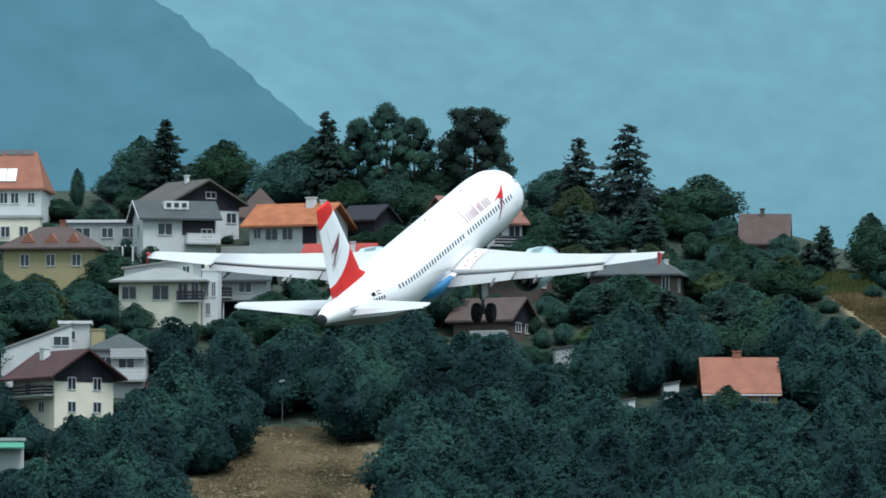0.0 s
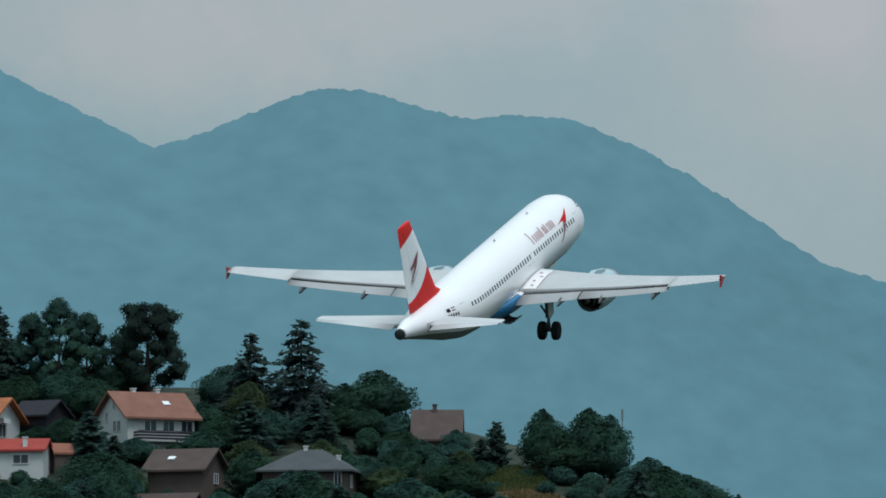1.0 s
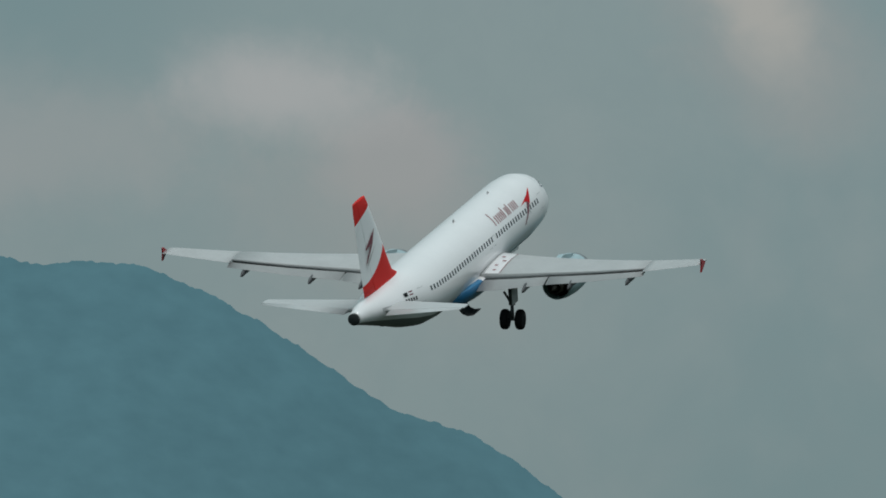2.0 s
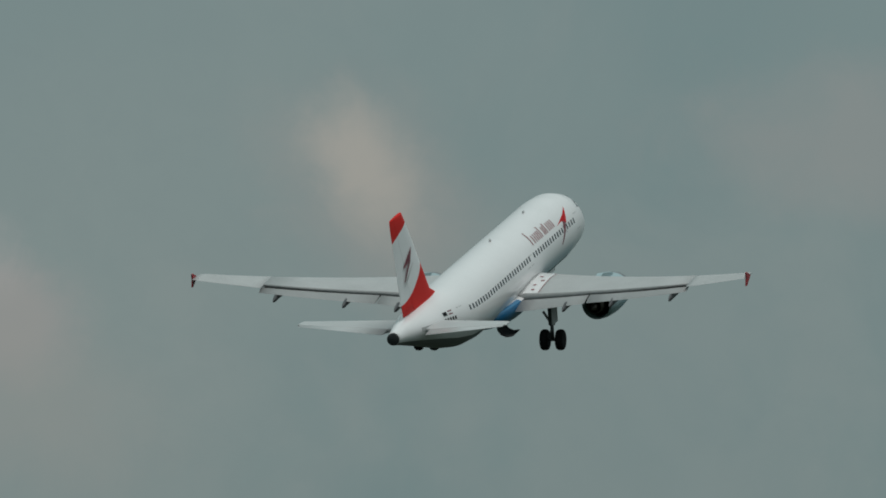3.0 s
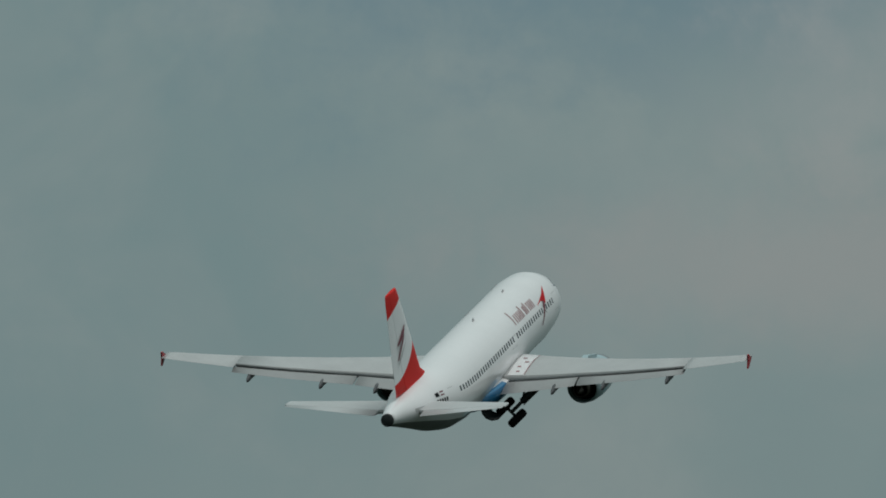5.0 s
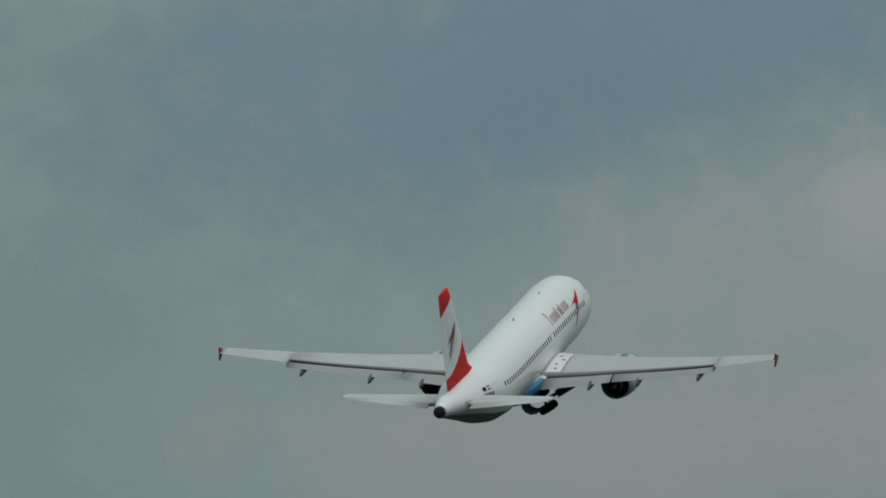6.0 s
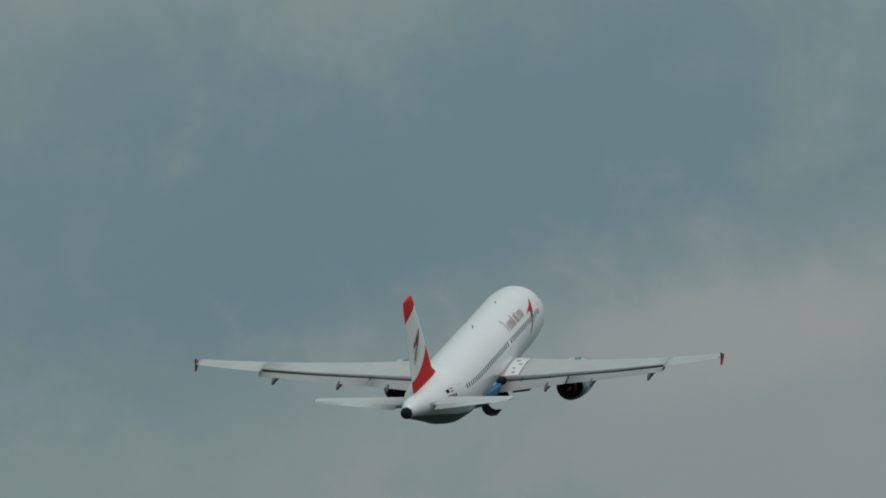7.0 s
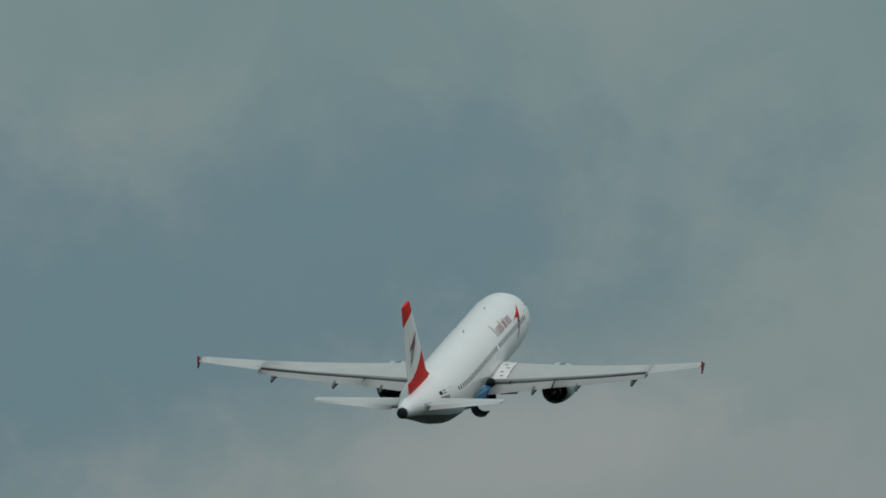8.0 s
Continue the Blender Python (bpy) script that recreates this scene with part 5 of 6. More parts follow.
def leafy_hull(rng, height, low, radius, leaves, size, top=0.8, lobes=0.34):
    """A lobed crown: a deep shell of small leaf sprays round a leafy core, with the soft normals of the whole."""
    rows, cols, shift = 13, 18, rng.random(3) * 50
    grid = np.zeros((rows + 1, cols, 3))
    for i in range(rows + 1):
        u = i / rows
        e = max(0.02, math.sin(math.pi * min(1, 0.06 + 0.94 * u ** top)) ** 0.7)
        for j in range(cols):
            a = 2 * math.pi * (j + 0.5 * (i % 2)) / cols
            p = Vector((radius * e * math.cos(a), radius * e * math.sin(a), (low + (1 - low) * u) * height))
            q = Vector(shift) + p
            swell = lobes * (1.0 * noise.noise(q * 0.42) + 0.8 * noise.noise(q * 0.95)) - 0.04
            grid[i, j] = (p.x * (1 + swell), p.y * (1 + swell), p.z + 0.7 * swell * radius * (u - 0.25))
    v = grid.reshape(-1, 3)
    f = []
    for i in range(rows):
        for j in range(cols):
            k = (j + 1) % cols
            f.append((i * cols + j, i * cols + k, (i + 1) * cols + k, (i + 1) * cols + j))
    mid = np.array((0, 0, (low + (1 - low) * 0.42) * height))
    tall = (1 - low) * height * 0.5

    def soft(pos):
        return unit((pos - mid) * np.array((1 / radius, 1 / radius, 1 / tall)) + np.array((0, -0.1, 0.6)))

    pick = rng.integers(0, len(f), leaves)
    w = rng.random((leaves, 2))
    quad = np.array(f)[pick]
    foot = (v[quad[:, 0]] * (1 - w[:, :1]) + v[quad[:, 1]] * w[:, :1]) * (1 - w[:, 1:]) + (v[quad[:, 3]] * (1 - w[:, :1]) + v[quad[:, 2]] * w[:, :1]) * w[:, 1:]
    axis = np.stack([np.zeros(leaves), np.zeros(leaves), 0.75 * foot[:, 2] + 0.25 * mid[2]], 1)
    lump = np.array([[noise.noise(Vector(q) * 1.5 + Vector(shift))] for q in foot])
    pos = axis + (foot - axis) * (0.74 + 0.3 * rng.random((leaves, 1)) ** 0.6 + 0.2 * lump)
    n = soft(pos)
    nrm = unit(n + 0.75 * rng.normal(size=(leaves, 3)))
    tan = unit(np.cross(nrm, rng.normal(size=(leaves, 3))))
    bit = np.cross(nrm, tan)
    s = size * (0.55 + 0.8 * rng.random((leaves, 1)))
    leaf = np.stack([pos - tan * s, pos + tan * s * 0.75 - bit * s * 0.6, pos + tan * s * 0.75 + bit * s * 0.6], 1).reshape(-1, 3)
    k = len(v)
    core = np.stack([v[:, 0] * 0.76, v[:, 1] * 0.76, mid[2] + (v[:, 2] - mid[2]) * 0.84], 1)
    f += [(k + 3 * i, k + 3 * i + 1, k + 3 * i + 2) for i in range(leaves)]
    return core.tolist() + leaf.tolist(), f, soft(core).tolist() + np.repeat(n, 3, axis=0).tolist()


def limb(path, radii, n=7):
    rings = []
    for p, r in zip(path, radii):
        rings.append([(p[0] + r * math.cos(2 * math.pi * i / n), p[1] + r * math.sin(2 * math.pi * i / n), p[2]) for i in range(n)])
    return loft(rings)


def joined(pieces):
    v, f = [], []
    for a, b in pieces:
        k = len(v)
        v += list(a)
        f += [tuple(i + k for i in q) for q in b]
    return v, f


def make_tree(name, label, trunk, crown, mat):
    t = new(name)
    tagged(t, label, "tree", group="hillside trees")
    mesh_part("trunk", *trunk, M_BARK, t)
    mesh_part("crown", crown[0], crown[1], mat, t, normals=crown[2])
    return t


def broadleaf(seed, label, height=10.0, radius=3.2, low=0.14, clumps=52, per=70, mat=None, airy=0.0, name="broadleaf_tree"):
    rng = np.random.default_rng(seed)
    centres, radii, limbs = [], [], []
    for k in range(clumps):
        u = (k + rng.random()) / clumps
        z = low + (0.97 - low) * u
        e = max(0.12, math.sin(math.pi * min(1, (z - low) / (1.02 - low) * 0.86 + 0.16)) ** 0.7)
        a = 2.399 * k + rng.normal() * 0.5
        rr = radius * e * (0.3 + 0.62 * math.sqrt(rng.random()))
        centres.append((rr * math.cos(a), rr * math.sin(a), z * height + rng.normal() * 0.25))
        radii.append(radius * (0.21 + 0.15 * rng.random()) * (1 - airy * 0.3))
    for c in centres[::4]:
        z0 = max(0.6, c[2] - 0.9 * math.hypot(c[0], c[1]))
        limbs.append(limb([(0, 0, z0), (c[0] * 0.5, c[1] * 0.5, (z0 + c[2]) / 2 + 0.2), c], (0.1, 0.07, 0.03), 5))
    trunk = joined([limb([(0, 0, -1.5), (0.05, 0, 0), (0.1, 0.05, height * 0.4), (0, 0.1, height * 0.85)], (0.3, 0.24, 0.16, 0.05), 8)] + limbs)
    if airy:
        crown = leaf_cloud(rng, centres, radii, per * 2, 0.16)
    else:
        crown = leafy_hull(rng, height, low * 0.6, radius * 0.98, int(125 * radius * height), 0.19)
    return make_tree(name, label, trunk, crown, mat or M_LEAF)


def conifer(seed, label, height=11.0, radius=2.6, whorls=17, per=9, fill=16, droop=0.25, mat=None, top=0.9, bare=0.1, name="conifer_tree"):
    """Whorls of drooping boughs, each set with needle sprays."""
    rng = np.random.default_rng(seed)
    v, f, n, limbs = [], [], [], []
    for w in range(whorls):
        u = bare + (1 - bare) * (w + 0.5 * rng.random()) / whorls
        z = u * height
        reach = radius * (1 - u) ** top * (0.72 + 0.5 * rng.random()) + 0.12
        for b in range(max(4, int(per * (1 - 0.5 * u)))):
            a = rng.random() * 2 * math.pi
            r = reach * (0.6 + 0.5 * rng.random())
            tip = np.array((r * math.cos(a), r * math.sin(a), z - droop * r + 0.12 * rng.normal()))
            root = np.array((0, 0, z))
            if b < 3:
                limbs.append(limb([tuple(root), tuple((root + tip) / 2), tuple(tip)], (0.05, 0.035, 0.015), 4))
            for k in range(max(3, int(fill * r / radius))):
                t = 0.15 + 0.9 * rng.random()
                p = root + (tip - root) * t + rng.normal(size=3) * np.array((0.16, 0.16, 0.1)) * (0.5 + r * 0.4)
                d = np.array((math.cos(a), math.sin(a), -droop)) + rng.normal(size=3) * 0.55
                d /= np.linalg.norm(d)
                q = np.cross(d, rng.normal(size=3))
                q /= np.linalg.norm(q)
                s = 0.36 * (0.6 + 0.7 * rng.random())
                out = np.array((p[0], p[1], 0.95 * max(0.4, math.hypot(p[0], p[1])))) + 0.1 * rng.normal(size=3)
                if np.dot(np.cross(d, q), out) < 0:
                    q = -q
                i = len(v)
                v += [tuple(p - d * s), tuple(p - q * s * 0.45), tuple(p + d * s), tuple(p + q * s * 0.45)]
                n += [tuple(out / max(np.linalg.norm(out), 1e-6))] * 4
                f.append((i, i + 1, i + 2, i + 3))
    trunk = joined([limb([(0, 0, -1.5), (0, 0, 0), (0, 0, height * 0.5), (0, 0, height * 0.99)], (0.26, 0.22, 0.13, 0.02), 8)] + limbs)
    return make_tree(name, label, trunk, (v, f, n), mat or M_NEEDLE)


def pine(seed, label, height=12.0, name="pine_tree"):
    """Dark pine with a broad crown in storeys of dense pads."""
    rng = np.random.default_rng(seed)
    centres, radii, limbs = [], [], []
    for k in range(64):
        u = 0.25 + 0.72 * (k + rng.random() * 0.8) / 64
        a = 2.399 * k + rng.normal() * 0.4
        e = math.sqrt(max(0.05, 1 - ((u - 0.5) / 0.56) ** 2))
        r = 3.9 * e * (0.3 + 0.7 * math.sqrt(rng.random()))
        centres.append((r * math.cos(a), r * math.sin(a), u * height))
        radii.append(0.85 + 0.45 * rng.random())
        if k % 3 == 0:
            limbs.append(limb([(0, 0, u * height - 0.5 * r), (r * math.cos(a) * 0.5, r * math.sin(a) * 0.5, u * height - 0.25 * r), centres[-1]], (0.12, 0.08, 0.03), 5))
    trunk = joined([limb([(0, 0, -1.5), (0.1, 0, 0), (-0.1, 0, height * 0.5), (0.1, 0, height * 0.9)], (0.36, 0.3, 0.2, 0.06), 8)] + limbs)
    return make_tree(name, label, trunk, leaf_cloud(rng, centres, radii, 200, 0.17, 0.7), M_NEEDLE)


def placed(kind, used, x, y, height, wide, own, turn):
    """Put the first tree of a kind, or a copy of it, on the slope."""
    m = pose(x, y, ground_z(x, y) - 0.2, 0, 0, turn) @ Matrix.Diagonal((wide, wide, height / own, 1))
    if used.get(kind.name):
        t = copy_thing(kind, m)
    else:
        t = kind
        t.matrix_basis = m
        used[kind.name] = True
    return t


def broad_crown(seed, radius, height=10.0):
    """Crown and trunk of a plain wood tree as arrays."""
    rng = np.random.default_rng(seed)
    v, f, n = leafy_hull(rng, height, 0.02, radius, int(82 * radius * height), 0.25, lobes=0.4)
    tv, tf = limb([(0, 0, -1), (0, 0, height * 0.8)], (0.25, 0.05), 6)
    f += [tuple(i + len(v) for i in q) for q in tf]
    n += [tuple(q) for q in unit(np.array(tv) * (1, 1, 0) + (1e-4, 0, 0))]
    return np.array(v + list(tv)), f, np.array(n)


FIELD_Y, FIELD_LEFT, FIELD_RIGHT = (1424, 1431, 1437, 1447, 1453), (-26.5, -25.0, -20.0, -19.4, -18.8), (-4.6, -6.8, -8.6, -11.6, -13.2)


def in_field(x, y, pad=0.0):
    """The mown hay field, which narrows uphill."""
    return FIELD_Y[0] <= y < FIELD_Y[-1] + pad and np.interp(y, FIELD_Y, FIELD_LEFT) - pad < x < np.interp(y, FIELD_Y, FIELD_RIGHT) + pad


def woods():
    rng = np.random.default_rng(11)
    used = {}
    leafy = [broadleaf(21, "dense dark green broadleaf tree on the hillside"), broadleaf(22, "rounded dark green broadleaf tree on the hillside", radius=3.6, clumps=56),
             broadleaf(23, "tall slim dark green broadleaf tree", height=11, radius=2.7, low=0.12),
             broadleaf(24, "lighter green broadleaf tree on the hillside", radius=3.3, mat=M_LEAFLIGHT)]
    own = {leafy[0]: 10, leafy[1]: 10, leafy[2]: 11, leafy[3]: 10}
    birch = broadleaf(25, "tall airy broadleaf tree with gaps in its crown", height=13, radius=2.9, low=0.1, clumps=66, per=70, airy=0.5)
    spruce = conifer(31, "dark spruce standing above the roofs", height=11, radius=2.6, whorls=24, per=12, fill=28, top=0.65)
    larch = conifer(32, "sparse tall conifer with drooping boughs", height=13, radius=4.4, whorls=20, per=13, fill=34, droop=0.3, top=0.75, mat=M_NEEDLEGREY)
    grey = conifer(33, "thin greyish conifer beside a larger one", height=9, radius=3.4, whorls=18, per=12, fill=30, droop=0.26, mat=M_NEEDLEGREY)
    cone = conifer(34, "small dense dark cypress-shaped conifer", height=6, radius=1.25, whorls=20, per=12, fill=16, droop=-0.3, top=0.55, bare=0.02)
    big = pine(41, "broad dark pine with dense storeyed crown")
    shrub = broadleaf(26, "low rounded dark green shrub", height=4, radius=2.2, low=0.1, clumps=24, per=70, name="shrub")
    # along the crest: x, y, height, width
    for k, x, y, hh, wd in ((0, -33.2, 1546, 7.4, 1.1), (1, -24.2, 1545, 7.0, 1.1), (0, -27.5, 1545, 6.0, 0.9), (0, -36.0, 1544, 5.5, 0.7), (2, -40.0, 1540, 4.6, 0.35),
                            (1, -16.6, 1541, 8.8, 1.1), (0, -14.2, 1542, 10.0, 1.1), (1, -18.3, 1540, 6.0, 0.8), (2, -9.2, 1542, 9.5, 0.85), (0, -6.4, 1540, 6.5, 0.9),
                            (1, -1.5, 1541, 6.8, 0.95), (0, 1.0, 1543, 6.0, 0.9), (2, 9.9, 1540, 8.2, 0.9), (1, 12.4, 1538, 7.2, 0.9), (0, 17.5, 1534, 4.8, 0.9), (1, 23.4, 1533, 5.0, 0.8), (0, 24.2, 1526, 4.6, 0.7), (1, 27.2, 1525, 4.6, 0.7), (0, 30.4, 1524, 4.2, 0.65), (1, 21.0, 1524, 4.2, 0.7),
                            (3, 14.5, 1529, 5.2, 0.75), (1, 28.6, 1533, 8.6, 1.05), (0, 25.0, 1530, 6.6, 0.85), (2, 31.6, 1529, 5.6, 0.7), (0, 36.8, 1519, 3.8, 0.55)):
        placed(leafy[k], used, x, y, hh, wd, own[leafy[k]], rng.random() * 360)
    for k, x, y, hh, wd in ((1, -10.5, 1534, 6.5, 0.8), (0, -5.5, 1533, 7.5, 0.85), (1, -2.6, 1531, 7.0, 0.8), (0, 20.2, 1489, 8.3, 1.25), (1, 24.0, 1490, 5.6, 0.9), (0, 16.2, 1491, 6.0, 0.9), (3, -43.6, 1499, 6.3, 1.2), (0, -8.4, 1518.5, 4.2, 0.7), (1, -5.4, 1519, 5.6, 0.7), (0, 9.6, 1522, 6.4, 0.75), (2, 12.4, 1520, 7.2, 0.9), (1, 9.4, 1515, 5.0, 0.7), (0, -1.6, 1514, 4.8, 0.55), (1, 2.2, 1513.5, 4.4, 0.75), (0, 18.6, 1491.5, 7.2, 1.1), (3, 37.2, 1512, 4.4, 0.6), (3, 35.6, 1503, 4.4, 0.65), (0, 33.2, 1514, 3.6, 0.6), (1, 36.2, 1515, 3.2, 0.55), (0, 39.2, 1509, 2.8, 0.5), (1, 30.6, 1516, 4.6, 0.7),
                            (1, -48.5, 1495, 7.8, 1.0), (3, -41.6, 1490, 7.4, 1.25), (0, -46.6, 1488, 6.2, 1.1), (0, -32.6, 1487, 5.0, 0.55), (0, -20.6, 1490, 3.4, 0.7), (1, -18.4, 1494, 4.2, 0.7), (2, -28.3, 1487, 3.8, 0.5), (1, -23.4, 1486, 3.4, 0.6), (0, -35.4, 1503, 7.0, 0.95), (2, -33.5, 1512, 4.4, 0.5), (0, -31.8, 1491, 3.0, 0.45), (2, -31.2, 1513, 4.6, 0.5), (0, -37.4, 1531, 4.0, 0.6), (1, -41.8, 1534, 3.6, 0.6), (0, -44.0, 1537, 3.2, 0.5), (2, -6.6, 1528, 5.5, 0.7), (0, 29.4, 1452, 6.6, 0.7), (1, -33.6, 1536, 5.0, 0.6)):
        placed(leafy[k], used, x, y, hh, wd, own[leafy[k]], rng.random() * 360)
    for x, y, hh, wd in ((-6.2, 1537, 12.0, 1.0), (-3.1, 1538, 11.2, 0.95), (-9.2, 1540, 10.6, 0.9)):
        placed(birch, used, x, y, hh, wd, 13, rng.random() * 360)
    placed(spruce, used, -30.4, 1541, 10.0, 1.3, 11, 20)
    placed(spruce, used, -12.7, 1539, 12.0, 0.9, 11, 130)
    placed(larch, used, 20.2, 1531, 11.8, 1.35, 13, 40)
    placed(grey, used, 14.7, 1533, 9.8, 1.4, 9, 75)
    placed(big, used, 3.6, 1540, 11.3, 0.98, 12, 15)
    placed(cone, used, 41.0, 1512, 5.4, 1.0, 6, 0)
    placed(cone, used, 39.4, 1514, 3.4, 0.8, 6, 50)
    for x, y in ((-19.3, 1503), (-16.0, 1502)):
        placed(cone, used, x, y, 3.6, 0.9, 6, 80)
    for k, x, y, hh, wd in ((0, 46.0, 1512, 9.6, 0.85), (1, 51.0, 1513, 11.2, 0.9), (2, 48.6, 1514, 8.2, 1.0), (0, 53.2, 1512, 10.4, 0.75), (1, 49.0, 1511, 6.5, 1.1), (0, 57.0, 1505, 6.2, 1.0), (1, 61.0, 1498, 5.8, 1.0),
                            (0, 65.0, 1488, 4.8, 1.0), (1, 69.0, 1478, 4.6, 1.0)):
        placed(leafy[k], used, x, y, hh, wd, own[leafy[k]], rng.random() * 360)
    # garden shrubs in front of the walls
    for x, y, hh, wd in ((-31.5, 1513.5, 2.6, 0.6), (-28.6, 1513.5, 1.8, 0.6), (-22.8, 1514, 2.0, 0.9), (-37.2, 1517, 2.9, 0.8), (-34.2, 1518, 3.2, 0.7), (-32.0, 1488, 3.4, 0.7), (-28.8, 1488, 2.3, 0.7),
                         (-26.2, 1488, 2.4, 0.6), (-39.5, 1529, 2.6, 0.8), (-43.0, 1527, 2.4, 0.8), (-12.0, 1515, 1.4, 0.6), (-19.0, 1514.5, 1.5, 0.7), (0.5, 1513, 3.0, 0.9), (-26.4, 1512.5, 2.2, 0.8), (-24.6, 1512, 2.3, 0.8), (-20.8, 1512, 2.2, 0.9), (10.4, 1483, 3.4, 0.9), (8.9, 1479, 2.4, 0.9), (12.7, 1484, 3.8, 1.0), (11.8, 1478, 2.6, 1.0), (14.6, 1480, 3.4, 1.0), (9.6, 1488, 3.4, 0.8), (12.0, 1490, 3.6, 0.9), (6.0, 1512, 2.4, 0.9), (33.0, 1517, 2.8, 0.9), (39.4, 1502, 2.6, 1.0), (41.0, 1497, 2.4, 1.0), (43.2, 1491, 2.2, 0.9), (45.2, 1486, 2.2, 0.9), (46.8, 1481, 2.0, 0.9), (46.0, 1503, 2.4, 0.9), (49.0, 1500, 2.4, 0.9), (51.0, 1494, 2.2, 0.9), (48.0, 1507, 3.4, 1.2), (51.0, 1505, 3.4, 1.2), (53.6, 1502, 3.2, 1.1), (50.0, 1499, 3.0, 1.1), (53.4, 1496, 3.0, 1.1), (46.6, 1509, 3.0, 1.0), (55.0, 1490, 3.0, 1.1), (44.2, 1509, 1.8, 0.8)):
        placed(shrub, used, x, y, hh, wd, 4, rng.random() * 360)
    # the wooded slope: every plant stays below the line of sight to what stands behind it
    sky_x = [-60, -40, -20, -6, 9, 24, 32, 38, 44, 55, 58, 63, 68, 74, 90]
    sky_h = [90.5, 91, 90.7, 92.5, 93.5, 94, 89, 88.8, 86.3, 86.5, 88.0, 86.2, 82.0, 77.5, 66]
    zones = CLEAR + [(40.0, 45.0, 1500, 82.4), (45.6, 48.6, 1489, 78.7), (49.6, 52.8, 1478, 75.2)]
    fields = ((43.8, 1504, 3.0, 6.5), (48.0, 1492, 3.0, 7.5), (52.4, 1480, 2.8, 7.5), (41.0, 1509, 4.2, 3.8))
    kinds = [(leafy[0], 10, 3.2), (leafy[1], 10, 3.6), (leafy[2], 11, 2.7), (leafy[0], 10, 3.2), (leafy[3], 10, 3.3), (spruce, 11, 2.5)]
    count, rest = 0, []
    for y in np.arange(1538, 1404, -5.3):
        for x in np.arange(-62, 84, 4.9):
            px, py = x + rng.normal() * 1.2, y + rng.normal() * 1.4
            pick, hh, wd, turn = int(rng.integers(0, 6)), 5.5 + 4.5 * rng.random(), 0.8 + 0.45 * rng.random(), rng.random() * 360
            kind, own_h, rad = kinds[pick]
            if any(((px - a) / c) ** 2 + ((py - b) / d) ** 2 < 1.0 for a, b, c, d in fields):
                continue
            z = ground_z(px, py)
            r = rad * wd * 0.62
            if in_field(px, py, rad * wd * 0.72):
                continue
            top = 1.7 + (float(np.interp(px, sky_x, sky_h)) - 1.7) * py / 1500.0
            if py < 1430 and -25 < px < -5:
                top = min(top, 1.7 + 0.0395 * py)
            for x0, x1, yh, zh in zones:
                if py < yh + 3 and px + r > x0 and px - r < x1:
                    top = min(top, 1.7 + (zh - 1.7) * py / yh)
                elif py >= yh + 3 and py < yh + 11 and px + r * 0.6 > x0 and px - r * 0.6 < x1:
                    top = min(top, z + 1.5)
            room = top - z
            if room < 1.2:
                continue
            hh = min(hh, room)
            wide = wd * min(1.0, 0.5 + hh / 17)
            if py < 1470 or count >= 290:
                rest.append((px, py, z - 0.2, hh, wide, turn))
                continue
            if hh < 5.2:
                placed(shrub, used, px, py, hh, max(0.65, min(1.3, hh / 3.0)), 4, turn)
            else:
                placed(kind, used, px, py, hh, wide, own_h, turn)
            count += 1
    # the dense lower wood, which nobody could count
    base = [broad_crown(51, 3.4), broad_crown(52, 3.0), broad_crown(53, 3.7)]
    low = [broad_crown(54, 2.7, 5.0), broad_crown(55, 3.0, 5.0)]
    v, f, normals, n = [], [], [], 0
    for k, (px, py, z, hh, wide, turn) in enumerate(rest):
        bv, bf, bn = low[k % 2] if hh < 5 else base[k % 3]
        own_h = 5.0 if hh < 5 else 10.0
        c, s = math.cos(radians(turn)) * wide, math.sin(radians(turn)) * wide
        v.append(np.stack([px + c * bv[:, 0] - s * bv[:, 1], py + s * bv[:, 0] + c * bv[:, 1], z + bv[:, 2] * hh / own_h], 1))
        f += [tuple(i + n for i in q) for q in bf]
        c, s = math.cos(radians(turn)), math.sin(radians(turn))
        normals.append(np.stack([c * bn[:, 0] - s * bn[:, 1], s * bn[:, 0] + c * bn[:, 1], bn[:, 2]], 1))
        n += len(bv)
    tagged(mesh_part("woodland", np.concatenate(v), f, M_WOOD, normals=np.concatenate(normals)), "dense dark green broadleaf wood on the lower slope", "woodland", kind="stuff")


def grass_field(name, label, cx, cy, rx, ry, count, tall, mat, seed, turn=0.0):
    """Tufts of standing grass."""
    rng = np.random.default_rng(seed)
    v, f = [], []
    while len(f) < count:
        a, b = rng.uniform(-1, 1, 2)
        if not turn and rx > 9:
            if not in_field(cx + a * rx, cy + b * ry, 2.3 + 0.5 * rng.normal()):
                continue
        elif a * a + b * b > 1 + 0.3 * rng.normal():
            continue
        ct, st = math.cos(radians(turn)), math.sin(radians(turn))
        x, y = cx + a * rx * ct - b * ry * st, cy + a * rx * st + b * ry * ct
        z = ground_z(x, y) - 0.03
        h, w, lean = tall * (0.5 + rng.random()), 0.10 + 0.16 * rng.random(), rng.normal(size=2) * 0.12
        t = rng.random() * math.pi
        k = len(v)
        v += [(x - w * math.cos(t), y - w * math.sin(t), z), (x + w * math.cos(t), y + w * math.sin(t), z), (x + lean[0], y + lean[1], z + h)]
        f.append((k, k + 1, k + 2))
    tagged(mesh_part(name, v, f, mat), label, "grass", kind="stuff")


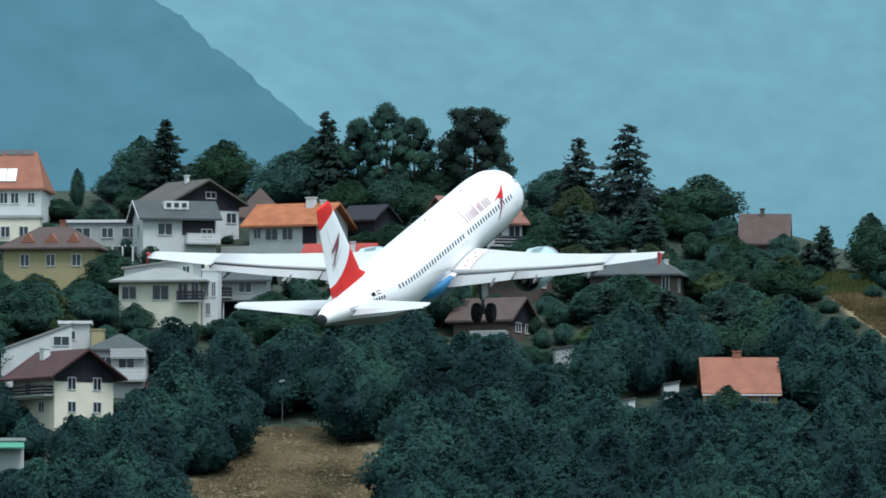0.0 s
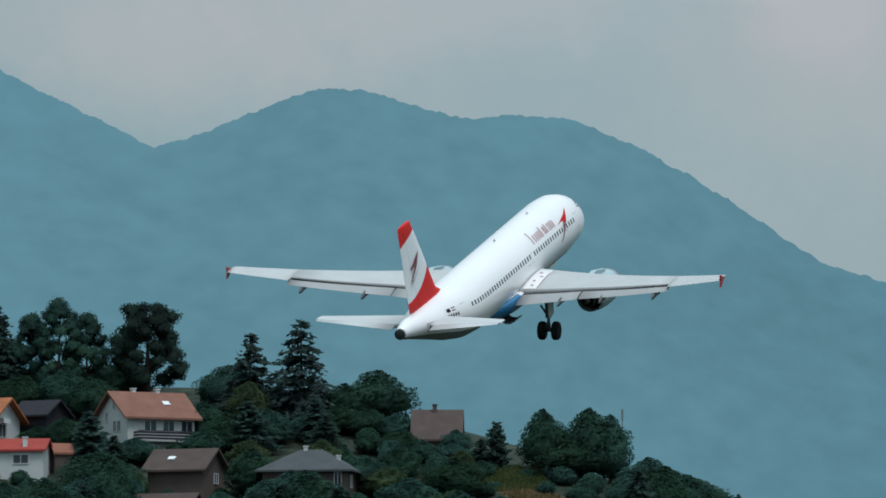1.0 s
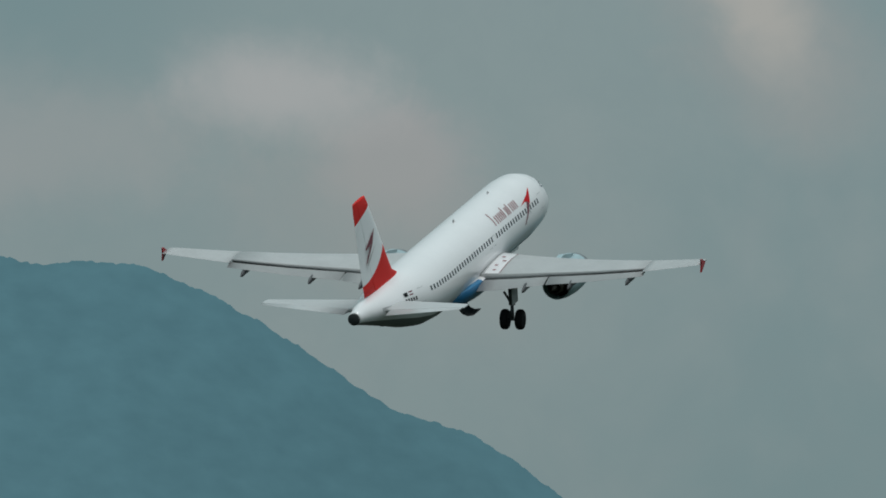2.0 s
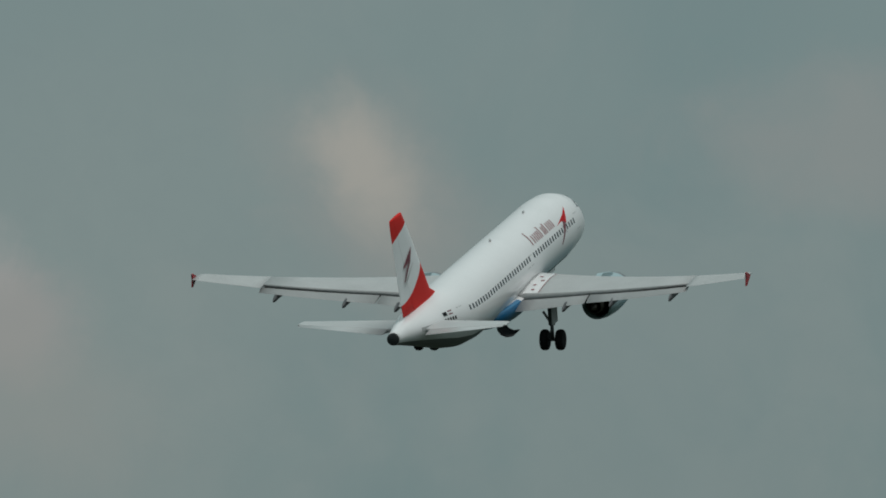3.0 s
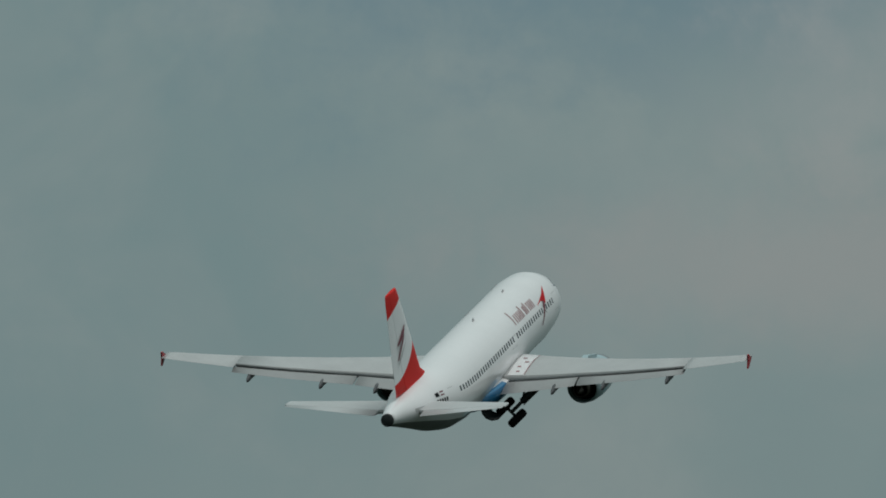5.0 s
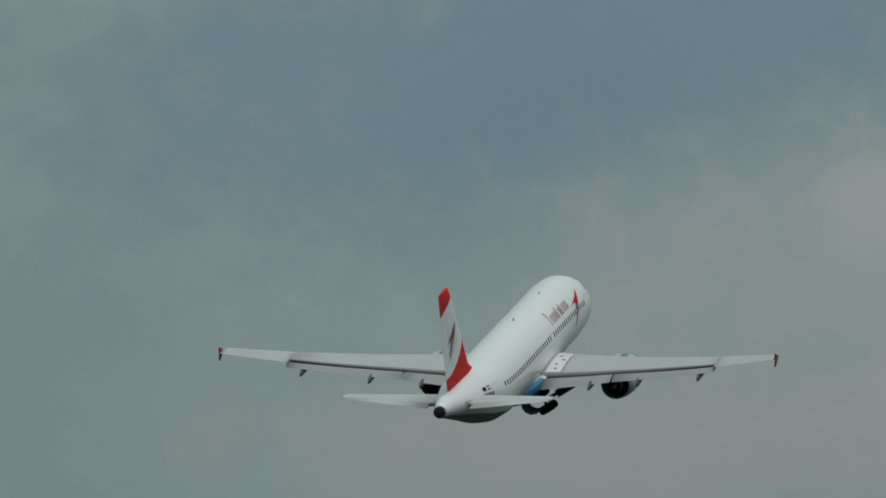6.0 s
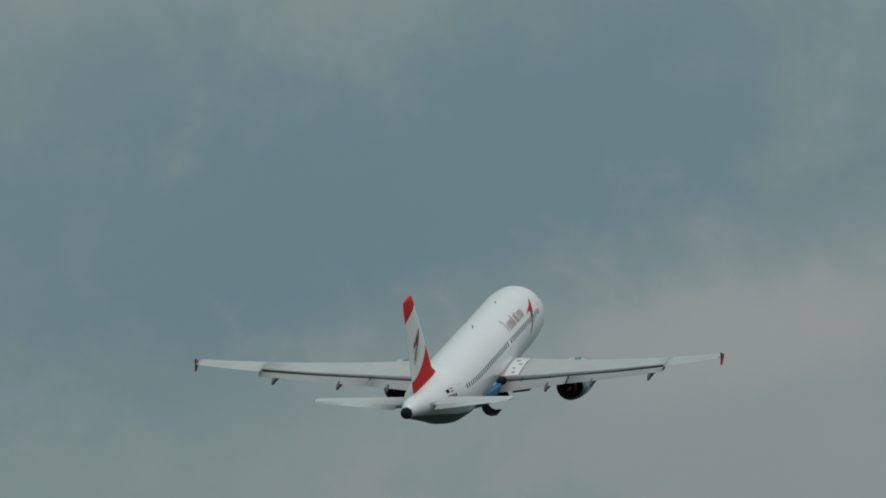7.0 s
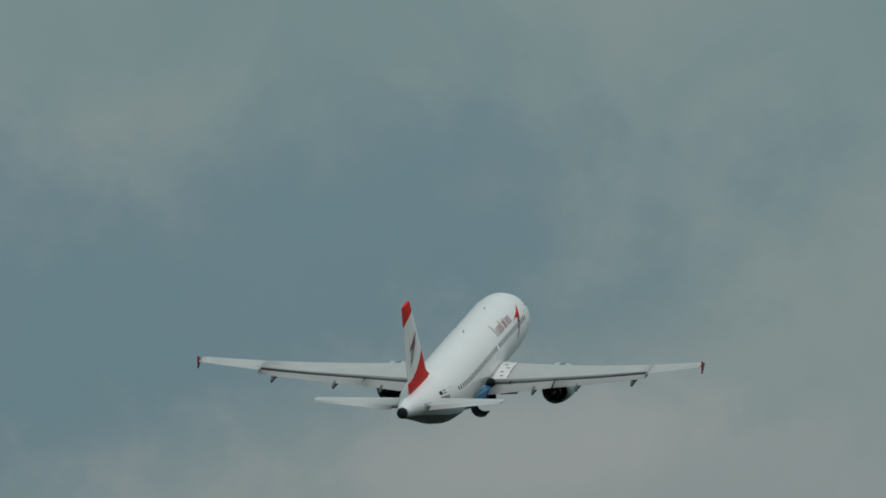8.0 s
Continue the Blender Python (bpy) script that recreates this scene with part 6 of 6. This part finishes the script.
def lamp_post(x, y, height):
    lamp = new("street_lamp")
    lamp.matrix_basis = pose(x, y, ground_z(x, y) - 0.2)
    tagged(lamp, "slender grey lamp post above the hay field", "street lamp")
    part("pole", rod(bmesh.new(), (0, 0, 0), (0, 0, height), 0.035), M_METAL, lamp)
    part("lamp_head", rod(bmesh.new(), (-0.3, 0, height), (0.25, 0, height + 0.08), 0.13), M_TRIM, lamp)


woods()
lamp_post(-16.6, 1455, 4.6)
grass_field("dry_grass", "sun-dried standing grass on the lower field", -15.6, 1438.5, 11.4, 15.5, 52000, 0.09, M_STRAW, 61)
grass_field("dry_grass", "strip of tan and olive standing grass on the hillside", 47.9, 1492, 2.7, 20, 9000, 0.35, M_BANK, 62, 20)
grass_field("rough_grass", "yellow-green rough grass on the crest", 41.4, 1508, 5.0, 4.6, 6500, 0.5, M_GRASS, 63)


# ---------------------------------------------------------------- what moves
def motions():
    # seconds, x, y, z, heading, climb angle, bank
    flight = [
        (0, -1.47, 881.40, 51.84, 71.57, 17.78, 1.09),
        (0.2, 3.67, 893.98, 54.84, 71.41, 17.74, 0.96),
        (0.3, 6.54, 900.01, 56.37, 71.41, 17.80, 1.10),
        (0.4, 8.78, 906.03, 57.89, 71.41, 17.87, 1.24),
        (0.6, 14.81, 922.18, 61.54, 71.32, 18.02, 1.65),
        (0.7, 16.75, 927.29, 62.82, 71.22, 18.05, 1.84),
        (0.8, 19.68, 932.35, 64.42, 71.12, 18.08, 2.03),
        (1, 24.37, 918.57, 65.53, 70.96, 18.05, 2.23),
        (1.2, 28.28, 885.63, 65.35, 70.83, 18.17, 2.42),
        (1.5, 33.08, 853.22, 65.75, 70.62, 18.18, 2.57),
        (1.7, 37.60, 847.93, 67.26, 70.37, 18.10, 2.66),
        (2.8, 66.20, 824.66, 75.99, 69.17, 18.17, 1.74),
        (3, 69.80, 819.53, 76.61, 69.06, 18.28, 1.35),
        (3.5, 80.02, 804.01, 79.14, 68.90, 18.63, 0.09),
        (4, 87.76, 787.52, 84.60, 69.07, 19.03, -0.17),
        (4.5, 93.89, 774.30, 89.14, 69.23, 19.29, 0.69),
        (4.7, 96.99, 772.32, 91.39, 68.83, 19.32, 1.32),
        (5.8, 120.25, 813.45, 109.07, 69.20, 19.84, 2.55),
        (6, 124.04, 820.40, 112.26, 68.93, 19.97, 2.37),
        (6.5, 133.95, 841.38, 120.03, 69.05, 20.17, 1.52),
        (7, 144.17, 864.50, 127.84, 68.65, 20.35, 1.04),
        (7.5, 152.82, 882.62, 134.66, 68.63, 20.56, 1.36),
        (8, 164.08, 900.65, 141.14, 68.20, 20.69, 2.40),
    ]
    walk(AIRLINER, [(t, pose(x, y, z, bank, -climb, heading)) for t, x, y, z, heading, climb, bank in flight])
    swing = [(0.0, 0), (3.4, 0), (3.7, 3), (4.0, 13), (4.5, 33), (4.7, 40), (5.2, 49), (5.8, 57), (6.0, 59), (6.5, 72), (7.0, 84), (8.0, 87)]
    for leg, side in GEAR_LEGS:
        x, y, z = leg.location
        walk(leg, [(t, pose(x, y, z, -side * a, 0, 0)) for t, a in swing])
    opening = [(0.0, 72), (0.6, 60), (0.9, 30), (1.4, 5), (1.8, 0), (8.0, 0)]
    for door, side in GEAR_DOORS:
        x, y, z = door.location
        walk(door, [(t, pose(x, y, z, side * a, 0, 0)) for t, a in opening])
    x, y, z = NOSE_GEAR.location
    walk(NOSE_GEAR, [(t, pose(x, y, z, 0, -a, 0)) for t, a in [(0.0, 0), (3.6, 0), (4.5, 25), (5.5, 60), (6.5, 85), (8.0, 88)]])


motions()
